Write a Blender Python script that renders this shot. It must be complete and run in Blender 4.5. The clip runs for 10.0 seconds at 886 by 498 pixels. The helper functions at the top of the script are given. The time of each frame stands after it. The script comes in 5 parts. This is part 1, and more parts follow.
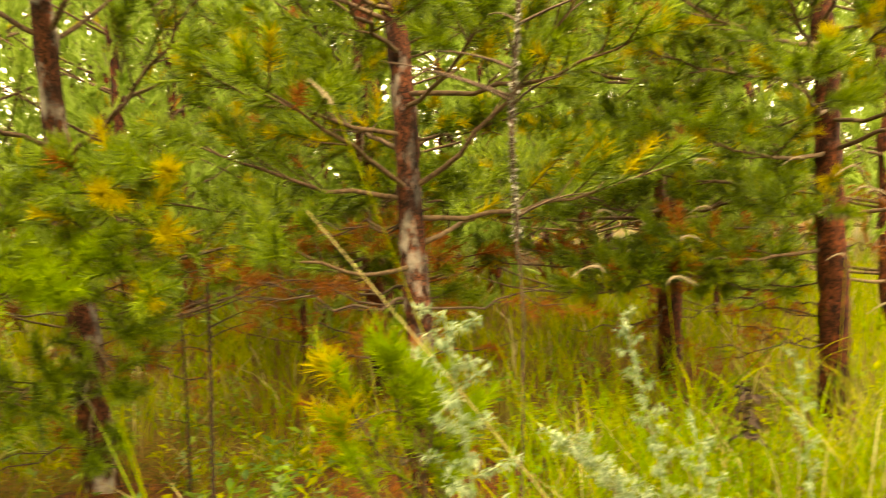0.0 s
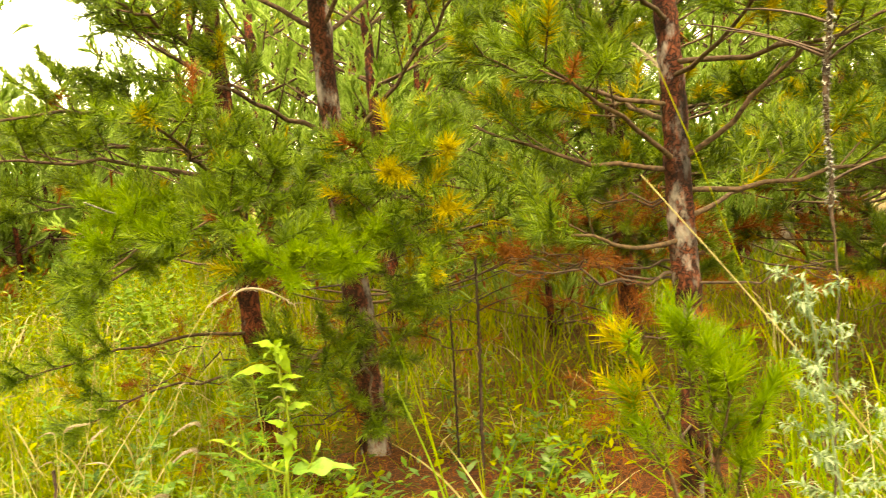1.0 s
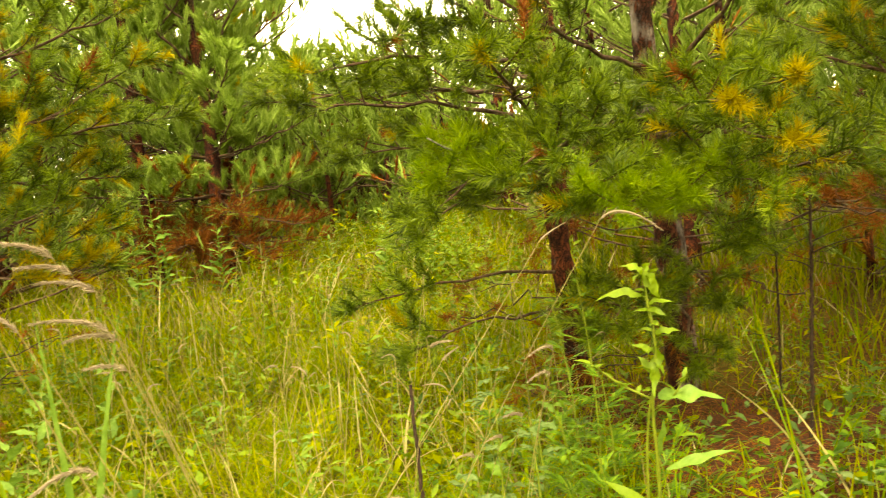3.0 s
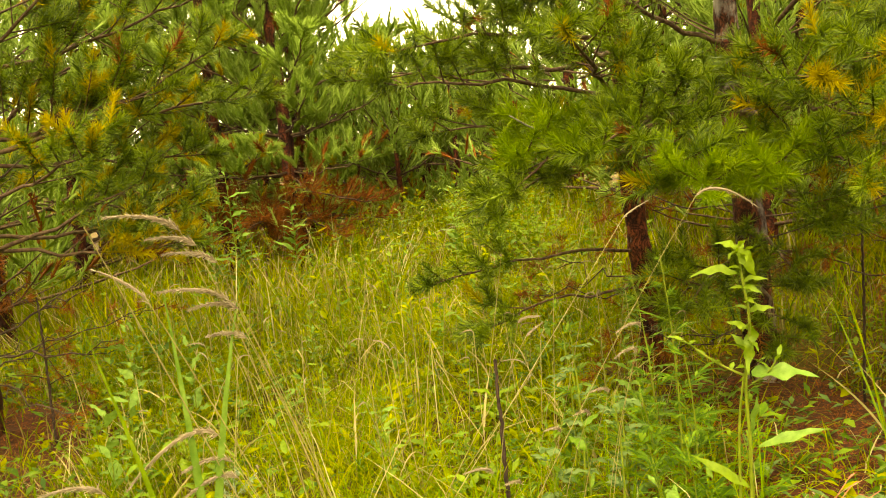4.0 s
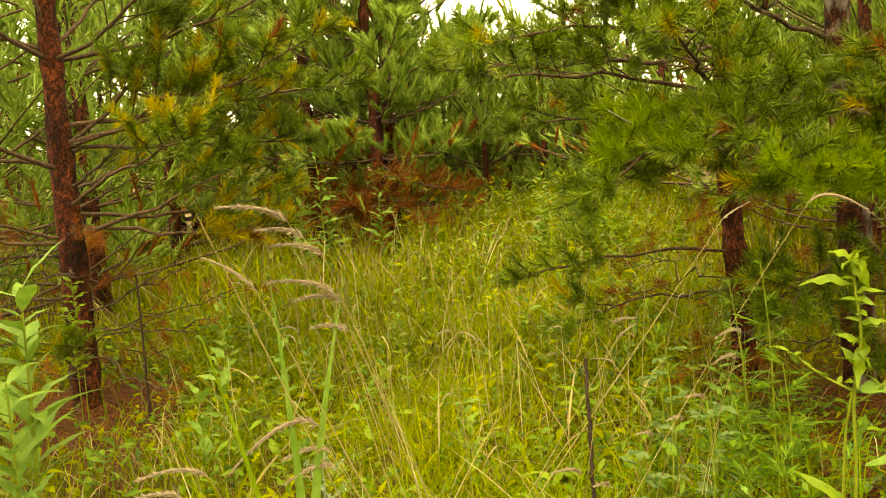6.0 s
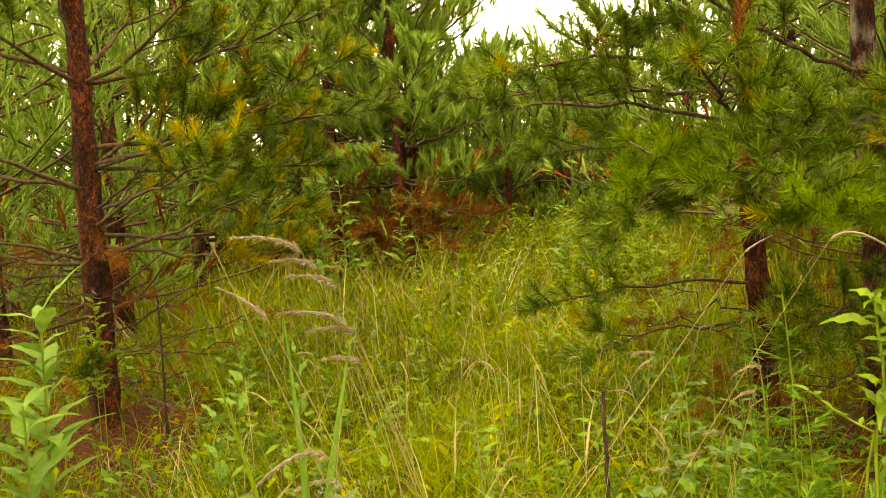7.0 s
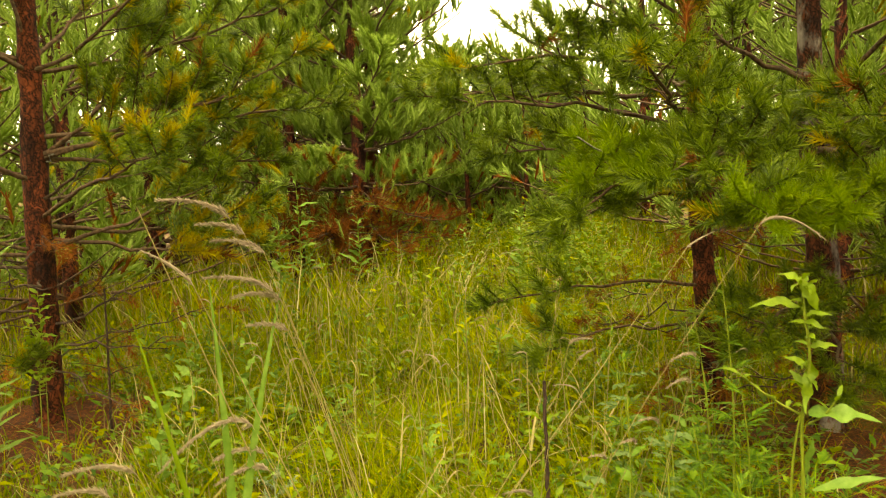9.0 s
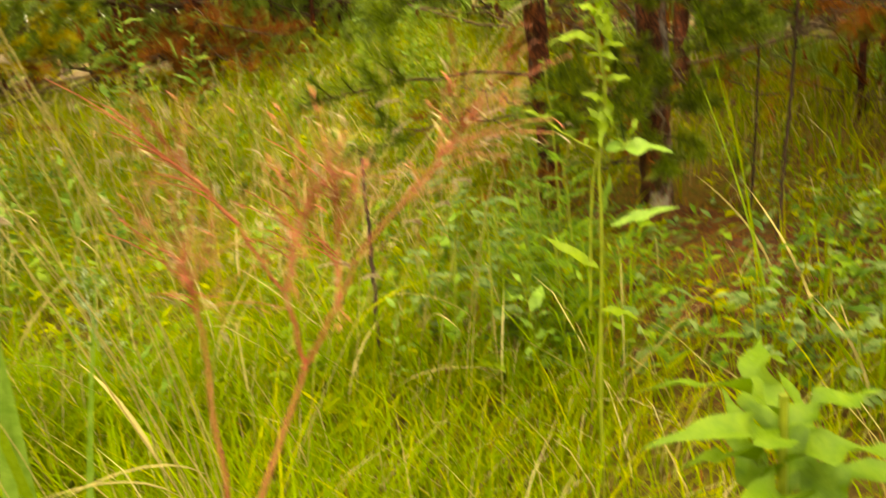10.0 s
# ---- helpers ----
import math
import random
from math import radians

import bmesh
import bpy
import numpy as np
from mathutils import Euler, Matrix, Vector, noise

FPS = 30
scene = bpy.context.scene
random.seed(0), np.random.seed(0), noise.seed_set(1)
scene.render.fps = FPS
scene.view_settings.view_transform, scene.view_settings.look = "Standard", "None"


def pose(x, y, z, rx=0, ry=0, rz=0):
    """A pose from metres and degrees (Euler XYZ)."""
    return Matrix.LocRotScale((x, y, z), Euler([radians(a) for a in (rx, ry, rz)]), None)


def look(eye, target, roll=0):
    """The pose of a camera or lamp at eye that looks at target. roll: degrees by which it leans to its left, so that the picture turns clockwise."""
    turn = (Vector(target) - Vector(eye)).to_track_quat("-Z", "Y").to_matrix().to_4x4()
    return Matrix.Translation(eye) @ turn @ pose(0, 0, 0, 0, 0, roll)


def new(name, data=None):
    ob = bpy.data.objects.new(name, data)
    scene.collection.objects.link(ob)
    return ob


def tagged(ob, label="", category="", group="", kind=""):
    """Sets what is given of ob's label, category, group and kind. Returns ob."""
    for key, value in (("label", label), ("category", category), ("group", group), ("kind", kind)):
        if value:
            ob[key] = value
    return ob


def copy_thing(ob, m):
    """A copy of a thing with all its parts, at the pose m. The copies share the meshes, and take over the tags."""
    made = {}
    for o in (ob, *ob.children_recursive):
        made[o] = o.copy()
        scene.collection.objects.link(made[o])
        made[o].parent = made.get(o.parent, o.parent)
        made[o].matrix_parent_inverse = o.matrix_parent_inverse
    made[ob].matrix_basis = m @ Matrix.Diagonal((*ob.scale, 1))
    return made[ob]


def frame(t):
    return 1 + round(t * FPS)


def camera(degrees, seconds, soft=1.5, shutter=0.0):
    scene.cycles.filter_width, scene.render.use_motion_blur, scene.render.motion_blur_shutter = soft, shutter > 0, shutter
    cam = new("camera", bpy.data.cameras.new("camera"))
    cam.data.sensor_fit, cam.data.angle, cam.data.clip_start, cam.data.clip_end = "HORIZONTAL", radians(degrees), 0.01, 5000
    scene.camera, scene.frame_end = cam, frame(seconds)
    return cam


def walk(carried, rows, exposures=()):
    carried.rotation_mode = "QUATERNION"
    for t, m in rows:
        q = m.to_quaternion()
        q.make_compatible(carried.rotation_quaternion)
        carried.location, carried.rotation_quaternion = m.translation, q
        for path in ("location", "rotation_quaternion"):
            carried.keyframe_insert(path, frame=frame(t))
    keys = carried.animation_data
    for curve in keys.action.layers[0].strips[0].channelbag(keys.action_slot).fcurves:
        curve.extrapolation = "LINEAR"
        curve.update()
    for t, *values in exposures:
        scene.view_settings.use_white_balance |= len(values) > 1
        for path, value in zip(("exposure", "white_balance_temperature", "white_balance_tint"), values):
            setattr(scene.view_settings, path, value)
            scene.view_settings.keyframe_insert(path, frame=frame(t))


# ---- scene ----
cam = camera(53.4, 10.0, soft=1.0, shutter=0.3)
PATH = [
    (0, (-0.079, 0.166, 1.243), (-0.112, 2.16, 1.083), -3.5),
    (0.2, (-0.118, 0.169, 1.219), (-0.296, 2.155, 1.065), -4.9),
    (0.5, (-0.176, 0.154, 1.235), (-0.531, 2.116, 1.077), -4.6),
    (1, (-0.226, 0.139, 1.234), (-0.76, 2.059, 1.067), -5.2),
    (1.5, (-0.266, 0.123, 1.232), (-0.94, 1.998, 1.053), -5.5),
    (2, (-0.308, 0.111, 1.229), (-1.152, 1.914, 1.038), -5.8),
    (2.5, (-0.349, 0.093, 1.219), (-1.306, 1.838, 1.021), -6.0),
    (3, (-0.394, 0.076, 1.198), (-1.486, 1.738, 0.983), -6.2),
    (4.5, (-0.428, 0.003, 1.204), (-1.659, 1.558, 0.944), -6.0),
    (5, (-0.432, 0.005, 1.205), (-1.696, 1.532, 0.935), -5.6),
    (5.5, (-0.439, 0.002, 1.209), (-1.741, 1.497, 0.943), -5.2),
    (6, (-0.456, 0.007, 1.218), (-1.806, 1.461, 0.962), -4.8),
    (7.5, (-0.447, 0.026, 1.231), (-1.837, 1.454, 1.057), -3.7),
    (8, (-0.442, 0.031, 1.226), (-1.828, 1.464, 1.06), -3.6),
    (8.5, (-0.433, 0.032, 1.215), (-1.807, 1.477, 1.052), -3.3),
    (9, (-0.416, 0.044, 1.171), (-1.742, 1.53, 0.991), -2.7),
    (9.5, (-0.385, 0.06, 1.081), (-1.639, 1.594, 0.811), -2.2),
    (10, (-0.357, 0.163, 1.01), (-1.424, 1.756, 0.441), -4.8),
]
EXPOSURES = [(0.0, 2.72, 9500, 15), (0.5, 2.93, 8900, 14), (1.5, 2.92, 8200, 13), (2.5, 2.72, 8100, 12), (3.0, 2.54, 8400, 13), (5.5, 2.20, 9000, 15), (7.5, 2.0, 8500, 14), (9.0, 1.99, 8500, 14), (9.5, 2.03, 8700, 14), (10.0, 2.3, 8700, 13)]
walk(cam, [(t, look(eye, target, roll)) for t, eye, target, roll in PATH], EXPOSURES)

# ---- sky and light: a bright overcast day ----
SUN_EL, SUN_AZ = radians(58), radians(158)
world = bpy.data.worlds.new("overcast_sky")
scene.world = world
world.use_nodes = True
wn, wl = world.node_tree.nodes, world.node_tree.links
wn.clear()
sky = wn.new("ShaderNodeTexSky")
sky.sky_type, sky.sun_disc = "NISHITA", False
sky.sun_elevation, sky.sun_rotation = SUN_EL, SUN_AZ
sky.air_density, sky.dust_density = 1.0, 4.0
cloud = wn.new("ShaderNodeMixRGB")
cloud.inputs[0].default_value = 0.8
cloud.inputs[2].default_value = (16.2, 16.0, 11.5, 1)
back = wn.new("ShaderNodeBackground")
back.inputs[1].default_value = 0.11
wout = wn.new("ShaderNodeOutputWorld")
wl.new(sky.outputs[0], cloud.inputs[1])
wl.new(cloud.outputs[0], back.inputs[0])
wl.new(back.outputs[0], wout.inputs[0])
sun_data = bpy.data.lights.new("sun", "SUN")
sun_data.energy, sun_data.angle, sun_data.color = 1.4, radians(30), (1.0, 0.95, 0.85)
sun = new("sun", sun_data)
sun.matrix_world = look((0, 0, 30), (0 + 30 * math.sin(SUN_AZ) * -1 / math.tan(SUN_EL), -30 * math.cos(SUN_AZ) / math.tan(SUN_EL), 0))


# ---- materials ----
def material(name, rough=0.6, spec=0.3):
    m = bpy.data.materials.new(name)
    m.use_nodes = True
    n, l = m.node_tree.nodes, m.node_tree.links
    b = n["Principled BSDF"]
    b.inputs["Roughness"].default_value = rough
    b.inputs["Specular IOR Level"].default_value = spec
    return m, n, l, b


def ramp(n, stops):
    r = n.new("ShaderNodeValToRGB")
    while len(r.color_ramp.elements) < len(stops):
        r.color_ramp.elements.new(0.5)
    for e, (at, c) in zip(r.color_ramp.elements, stops):
        e.position, e.color = at, (*c, 1)
    return r


def noise_of(n, l, scale, detail=4.0, stretch=None, rough=0.55):
    tc = n.new("ShaderNodeTexCoord")
    t = n.new("ShaderNodeTexNoise")
    t.inputs["Scale"].default_value, t.inputs["Detail"].default_value = scale, detail
    t.inputs["Roughness"].default_value = rough
    if stretch:
        mp = n.new("ShaderNodeMapping")
        mp.inputs["Scale"].default_value = stretch
        l.new(tc.outputs["Object"], mp.inputs[0])
        l.new(mp.outputs[0], t.inputs["Vector"])
    else:
        l.new(tc.outputs["Object"], t.inputs["Vector"])
    return t


def leafy(name, low, mid, high, rough=0.55, through_light=0.35, patch=1.3, spec=0.08, grain=0.0, own=0.8, drift=0.5):
    """Foliage: each blade or needle has its own shade (own), drifting over larger patches (drift), and lets light through."""
    m, n, l, b = material(name, rough, spec)
    geo = n.new("ShaderNodeNewGeometry")
    big = noise_of(n, l, patch, 3.0)
    mix = n.new("ShaderNodeMath")
    mix.operation = "MULTIPLY_ADD"
    mix.inputs[1].default_value, mix.inputs[2].default_value = own, 0.53 - 0.5 * (own + drift)
    add = n.new("ShaderNodeMath")
    add.operation = "MULTIPLY_ADD"
    add.inputs[1].default_value = drift
    l.new(geo.outputs["Random Per Island"], mix.inputs[0])
    l.new(big.outputs[0], add.inputs[0])
    l.new(mix.outputs[0], add.inputs[2])
    if grain:
        fine = noise_of(n, l, grain, 5.0, None, 0.65)
        more = n.new("ShaderNodeMath")
        more.operation = "MULTIPLY_ADD"
        more.inputs[1].default_value = 0.9
        shift = n.new("ShaderNodeMath")
        shift.operation = "ADD"
        shift.inputs[1].default_value = -0.45
        l.new(fine.outputs[0], more.inputs[0])
        l.new(add.outputs[0], more.inputs[2])
        l.new(more.outputs[0], shift.inputs[0])
        add = shift
        bump = n.new("ShaderNodeBump")
        bump.inputs["Strength"].default_value, bump.inputs["Distance"].default_value = 0.7, 0.004
        l.new(fine.outputs[0], bump.inputs["Height"])
        l.new(bump.outputs[0], b.inputs["Normal"])
    r = ramp(n, [(0.15, low), (0.5, mid), (0.85, high)])
    l.new(add.outputs[0], r.inputs[0])
    l.new(r.outputs[0], b.inputs["Base Color"])
    tr = n.new("ShaderNodeBsdfTranslucent")
    l.new(r.outputs[0], tr.inputs[0])
    ms = n.new("ShaderNodeMixShader")
    ms.inputs[0].default_value = through_light
    l.new(b.outputs[0], ms.inputs[1])
    l.new(tr.outputs[0], ms.inputs[2])
    l.new(ms.outputs[0], n["Material Output"].inputs[0])
    return m


def bark_material(name, plate, deep, grey, grey_amount):
    m, n, l, b = material(name, 0.85, 0.15)
    v = n.new("ShaderNodeTexVoronoi")
    v.feature, v.inputs["Scale"].default_value = "DISTANCE_TO_EDGE", 26.0
    tc = n.new("ShaderNodeTexCoord")
    warp = noise_of(n, l, 14.0, 5.0)
    mp = n.new("ShaderNodeMapping")
    mp.inputs["Scale"].default_value = (1.7, 1.7, 0.4)
    mixv = n.new("ShaderNodeMixRGB")
    mixv.inputs[0].default_value = 0.14
    l.new(tc.outputs["Object"], mixv.inputs[1])
    l.new(warp.outputs["Color"], mixv.inputs[2])
    l.new(mixv.outputs[0], mp.inputs[0])
    l.new(mp.outputs[0], v.inputs["Vector"])
    r1 = ramp(n, [(0.0, deep), (0.07, tuple(0.4 * c for c in plate)), (0.25, plate)])
    l.new(v.outputs["Distance"], r1.inputs[0])
    fine = noise_of(n, l, 55.0, 6.0, (1, 1, 0.4))
    r2 = ramp(n, [(0.3, (0.45, 0.42, 0.4)), (0.62, (1.25, 1.2, 1.15))])
    l.new(fine.outputs[0], r2.inputs[0])
    mul = n.new("ShaderNodeMixRGB")
    mul.blend_type, mul.inputs[0].default_value = "MULTIPLY", 1.0
    l.new(r1.outputs[0], mul.inputs[1])
    l.new(r2.outputs[0], mul.inputs[2])
    lich = noise_of(n, l, 7.0, 7.0, (1, 1, 0.5), 0.68)
    r3 = ramp(n, [(0.62 - grey_amount, (0, 0, 0)), (0.70 - grey_amount, (1, 1, 1))])
    l.new(lich.outputs[0], r3.inputs[0])
    mg = n.new("ShaderNodeMixRGB")
    mg.inputs[2].default_value = (*grey, 1)
    l.new(r3.outputs[0], mg.inputs[0])
    l.new(mul.outputs[0], mg.inputs[1])
    blotch = noise_of(n, l, 9.0, 5.0, (1, 1, 0.6), 0.6)
    r4 = ramp(n, [(0.38, (0.22, 0.21, 0.22)), (0.60, (1.25, 1.15, 1.1))])
    l.new(blotch.outputs[0], r4.inputs[0])
    mb = n.new("ShaderNodeMixRGB")
    mb.blend_type, mb.inputs[0].default_value = "MULTIPLY", 1.0
    l.new(mg.outputs[0], mb.inputs[1])
    l.new(r4.outputs[0], mb.inputs[2])
    l.new(mb.outputs[0], b.inputs["Base Color"])
    bump = n.new("ShaderNodeBump")
    bump.inputs["Strength"].default_value, bump.inputs["Distance"].default_value = 0.9, 0.006
    l.new(mul.outputs[0], bump.inputs["Height"])
    l.new(bump.outputs[0], b.inputs["Normal"])
    return m


def plain_organic(name, low, high, rough=0.7, scale=30.0, stretch=None):
    m, n, l, b = material(name, rough, 0.2)
    t = noise_of(n, l, scale, 6.0, stretch)
    r = ramp(n, [(0.3, low), (0.7, high)])
    l.new(t.outputs[0], r.inputs[0])
    l.new(r.outputs[0], b.inputs["Base Color"])
    bump = n.new("ShaderNodeBump")
    bump.inputs["Strength"].default_value, bump.inputs["Distance"].default_value = 0.5, 0.003
    l.new(t.outputs[0], bump.inputs["Height"])
    l.new(bump.outputs[0], b.inputs["Normal"])
    return m


BARK = bark_material("pine_bark", (0.125, 0.036, 0.014), (0.005, 0.003, 0.003), (0.16, 0.13, 0.12), 0.02)
BARK_GREY = bark_material("lichened_pine_bark", (0.115, 0.038, 0.018), (0.006, 0.004, 0.004), (0.23, 0.21, 0.19), 0.10)
TWIG = plain_organic("twig_bark", (0.030, 0.017, 0.009), (0.130, 0.078, 0.042), 0.85, 60.0)
DEADWOOD = plain_organic("dead_wood", (0.020, 0.012, 0.008), (0.095, 0.06, 0.038), 0.9, 40.0)
LICHEN = plain_organic("lichen_crust", (0.055, 0.046, 0.034), (0.33, 0.32, 0.27), 0.95, 70.0)
NEEDLE = leafy("green_pine_needles", (0.024, 0.050, 0.001), (0.082, 0.134, 0.003), (0.205, 0.280, 0.012), 0.42, 0.36, 6.0, 0.3, own=0.7, drift=0.8)
NEEDLE_YELLOW = leafy("yellowing_pine_needles", (0.17, 0.135, 0.003), (0.30, 0.235, 0.005), (0.42, 0.35, 0.009), 0.55, 0.4, 7.0, own=0.5, drift=0.8)
NEEDLE_BROWN = leafy("dead_pine_needles", (0.085, 0.024, 0.004), (0.190, 0.058, 0.008), (0.29, 0.110, 0.016), 0.6, 0.3, own=0.5, drift=0.8)
# haze and sky glare over far crowns, put into a paler, bluer needle colour
NEEDLE_FAR = leafy("hazed_bluish_pine_needles", (0.095, 0.165, 0.012), (0.200, 0.300, 0.034), (0.315, 0.430, 0.090), 0.55, 0.5, 3.0, 0.2, own=0.5, drift=0.9)
NEEDLE_FRESH = leafy("fresh_pine_needles", (0.055, 0.105, 0.002), (0.120, 0.195, 0.003), (0.215, 0.290, 0.008), 0.45, 0.4, 9.0, 0.12, own=0.4, drift=0.9)
GRASS = leafy("green_grass", (0.105, 0.130, 0.001), (0.190, 0.215, 0.002), (0.300, 0.305, 0.004), 0.6, 0.45, 1.6, 0.03, own=0.55, drift=0.9)
GRASS_LUSH = leafy("lush_grass", (0.060, 0.115, 0.001), (0.110, 0.180, 0.002), (0.175, 0.250, 0.004), 0.6, 0.45, 1.6, 0.04, own=0.55, drift=0.9)
STRAW = leafy("dry_straw", (0.15, 0.118, 0.030), (0.28, 0.230, 0.085), (0.40, 0.345, 0.16), 0.7, 0.3, 1.2, 0.04, own=0.7, drift=0.7)
PLUME = leafy("tan_grass_plume", (0.20, 0.155, 0.095), (0.29, 0.23, 0.15), (0.40, 0.33, 0.22), 0.75, 0.3)
LEAF_LIME = leafy("lime_leaf", (0.050, 0.108, 0.002), (0.112, 0.182, 0.004), (0.185, 0.275, 0.012), 0.5, 0.4, 9.0, 0.2, 55.0)
LEAF_GREEN = leafy("green_leaf", (0.030, 0.078, 0.002), (0.070, 0.145, 0.004), (0.135, 0.225, 0.010), 0.5, 0.35, 9.0, 0.2, 55.0)
LEAF_PALE = leafy("pale_leaf", (0.055, 0.125, 0.008), (0.105, 0.20, 0.020), (0.185, 0.29, 0.045), 0.5, 0.32, 9.0, 0.2, 55.0)
LEAF_BLUE = leafy("glaucous_leaf", (0.045, 0.090, 0.016), (0.085, 0.140, 0.034), (0.135, 0.190, 0.062), 0.55, 0.3, 9.0, 0.1, 55.0)
LEAF_SILVER = leafy("silver_leaf", (0.10, 0.15, 0.07), (0.17, 0.225, 0.115), (0.28, 0.33, 0.19), 0.75, 0.25, 9.0)
RED_STEM = plain_organic("red_stem", (0.22, 0.050, 0.022), (0.34, 0.12, 0.06), 0.6, 40.0)
STEM_GREEN = plain_organic("green_stem", (0.10, 0.13, 0.008), (0.17, 0.21, 0.015), 0.55, 50.0)
STICK = plain_organic("dark_stick", (0.012, 0.007, 0.004), (0.05, 0.028, 0.016), 0.85, 60.0)


def soil_material():
    m, n, l, b = material("forest_floor", 0.95, 0.1)
    big = noise_of(n, l, 0.7, 5.0)
    fine = noise_of(n, l, 28.0, 8.0, rough=0.7)
    r1 = ramp(n, [(0.36, (0.060, 0.024, 0.008)), (0.50, (0.075, 0.050, 0.009)), (0.66, (0.060, 0.065, 0.007))])
    l.new(big.outputs[0], r1.inputs[0])
    r2 = ramp(n, [(0.3, (0.35, 0.33, 0.3)), (0.66, (1.5, 1.45, 1.4))])
    l.new(fine.outputs[0], r2.inputs[0])
    mul = n.new("ShaderNodeMixRGB")
    mul.blend_type, mul.inputs[0].default_value = "MULTIPLY", 1.0
    l.new(r1.outputs[0], mul.inputs[1])
    l.new(r2.outputs[0], mul.inputs[2])
    l.new(mul.outputs[0], b.inputs["Base Color"])
    bump = n.new("ShaderNodeBump")
    bump.inputs["Strength"].default_value, bump.inputs["Distance"].default_value = 1.0, 0.02
    l.new(fine.outputs[0], bump.inputs["Height"])
    l.new(bump.outputs[0], b.inputs["Normal"])
    return m


SOIL = soil_material()
LITTER = plain_organic("needle_litter_bed", (0.014, 0.006, 0.003), (0.105, 0.032, 0.008), 0.95, 60.0)


# ---- mesh tools ----
def unit(v):
    v = np.asarray(v, float)
    return v / (np.linalg.norm(v, axis=-1, keepdims=True) + 1e-12)


class Build:
    """Gathers vertices and faces of one mesh."""

    def __init__(self):
        self.v, self.f, self.m, self.n = [], [], [], 0

    def add(self, v, f, mat=0):
        v, f = np.asarray(v, float).reshape(-1, 3), np.asarray(f, int)
        self.v.append(v)
        self.f.append(f + self.n)
        self.m.append(np.broadcast_to(np.asarray(mat, int), (len(f),)))
        self.n += len(v)

    def mesh(self, name, mats, smooth=False, origin=(0, 0, 0)):
        me = bpy.data.meshes.new(name)
        v = np.concatenate(self.v) - np.asarray(origin, float)
        me.vertices.add(len(v))
        me.vertices.foreach_set("co", v.astype(np.float32).ravel())
        sizes = np.concatenate([np.full(len(f), f.shape[1]) for f in self.f])
        loops = np.concatenate([f.ravel() for f in self.f])
        me.loops.add(len(loops))
        me.loops.foreach_set("vertex_index", loops.astype(np.int32))
        me.polygons.add(len(sizes))
        me.polygons.foreach_set("loop_start", np.concatenate([[0], np.cumsum(sizes)[:-1]]).astype(np.int32))
        me.polygons.foreach_set("material_index", np.concatenate(self.m).astype(np.int32))
        me.polygons.foreach_set("use_smooth", np.full(len(sizes), smooth))
        for m in mats:
            me.materials.append(m)
        me.update(calc_edges=True)
        return me


def thing(name, at, label, category, group="", kind=""):
    ob = new(name)
    ob.location, ob.empty_display_size = at, 0.1
    return tagged(ob, label, category, group, kind)


def part(name, build, mats, parent, label="", smooth=False):
    origin = np.zeros(3)
    p = parent
    while p is not None:
        origin += np.array(p.location)
        p = p.parent
    ob = new(name, build.mesh(name, mats if isinstance(mats, (list, tuple)) else [mats], smooth, origin))
    ob.parent = parent
    return tagged(ob, label)


def tube(build, pts, radii, seg=6, mat=0, cap=True):
    """A tapering round limb along a line of points."""
    pts, radii = np.asarray(pts, float), np.asarray(radii, float)
    t = unit(np.gradient(pts, axis=0))
    ref = np.where(np.abs(t[:, 2:3]) > 0.9, [[1.0, 0, 0]], [[0, 0, 1.0]])
    a = unit(np.cross(t, ref))
    b = np.cross(t, a)
    ang = np.arange(seg) * 2 * np.pi / seg
    ring = pts[:, None] + radii[:, None, None] * (np.cos(ang)[None, :, None] * a[:, None] + np.sin(ang)[None, :, None] * b[:, None])
    i, j = np.meshgrid(np.arange(len(pts) - 1), np.arange(seg), indexing="ij")
    k = (j + 1) % seg
    build.add(ring, np.stack([i * seg + j, i * seg + k, (i + 1) * seg + k, (i + 1) * seg + j], -1).reshape(-1, 4), mat)
    if cap:
        build.add(ring[-1], [list(range(seg))], mat)


def bend(a, b, lift, n=8, wobble=0.0, rng=None):
    """A curve from a to b that bows upwards by lift (down: minus)."""
    a, b = np.asarray(a, float), np.asarray(b, float)
    s = np.linspace(0, 1, n)[:, None]
    p = a + (b - a) * s
    p[:, 2] += lift * 4 * (s * (1 - s))[:, 0]
    if wobble and rng is not None:
        w = rng.normal(0, wobble, (n, 3)) * np.sin(np.pi * s)
        p += w
    return p


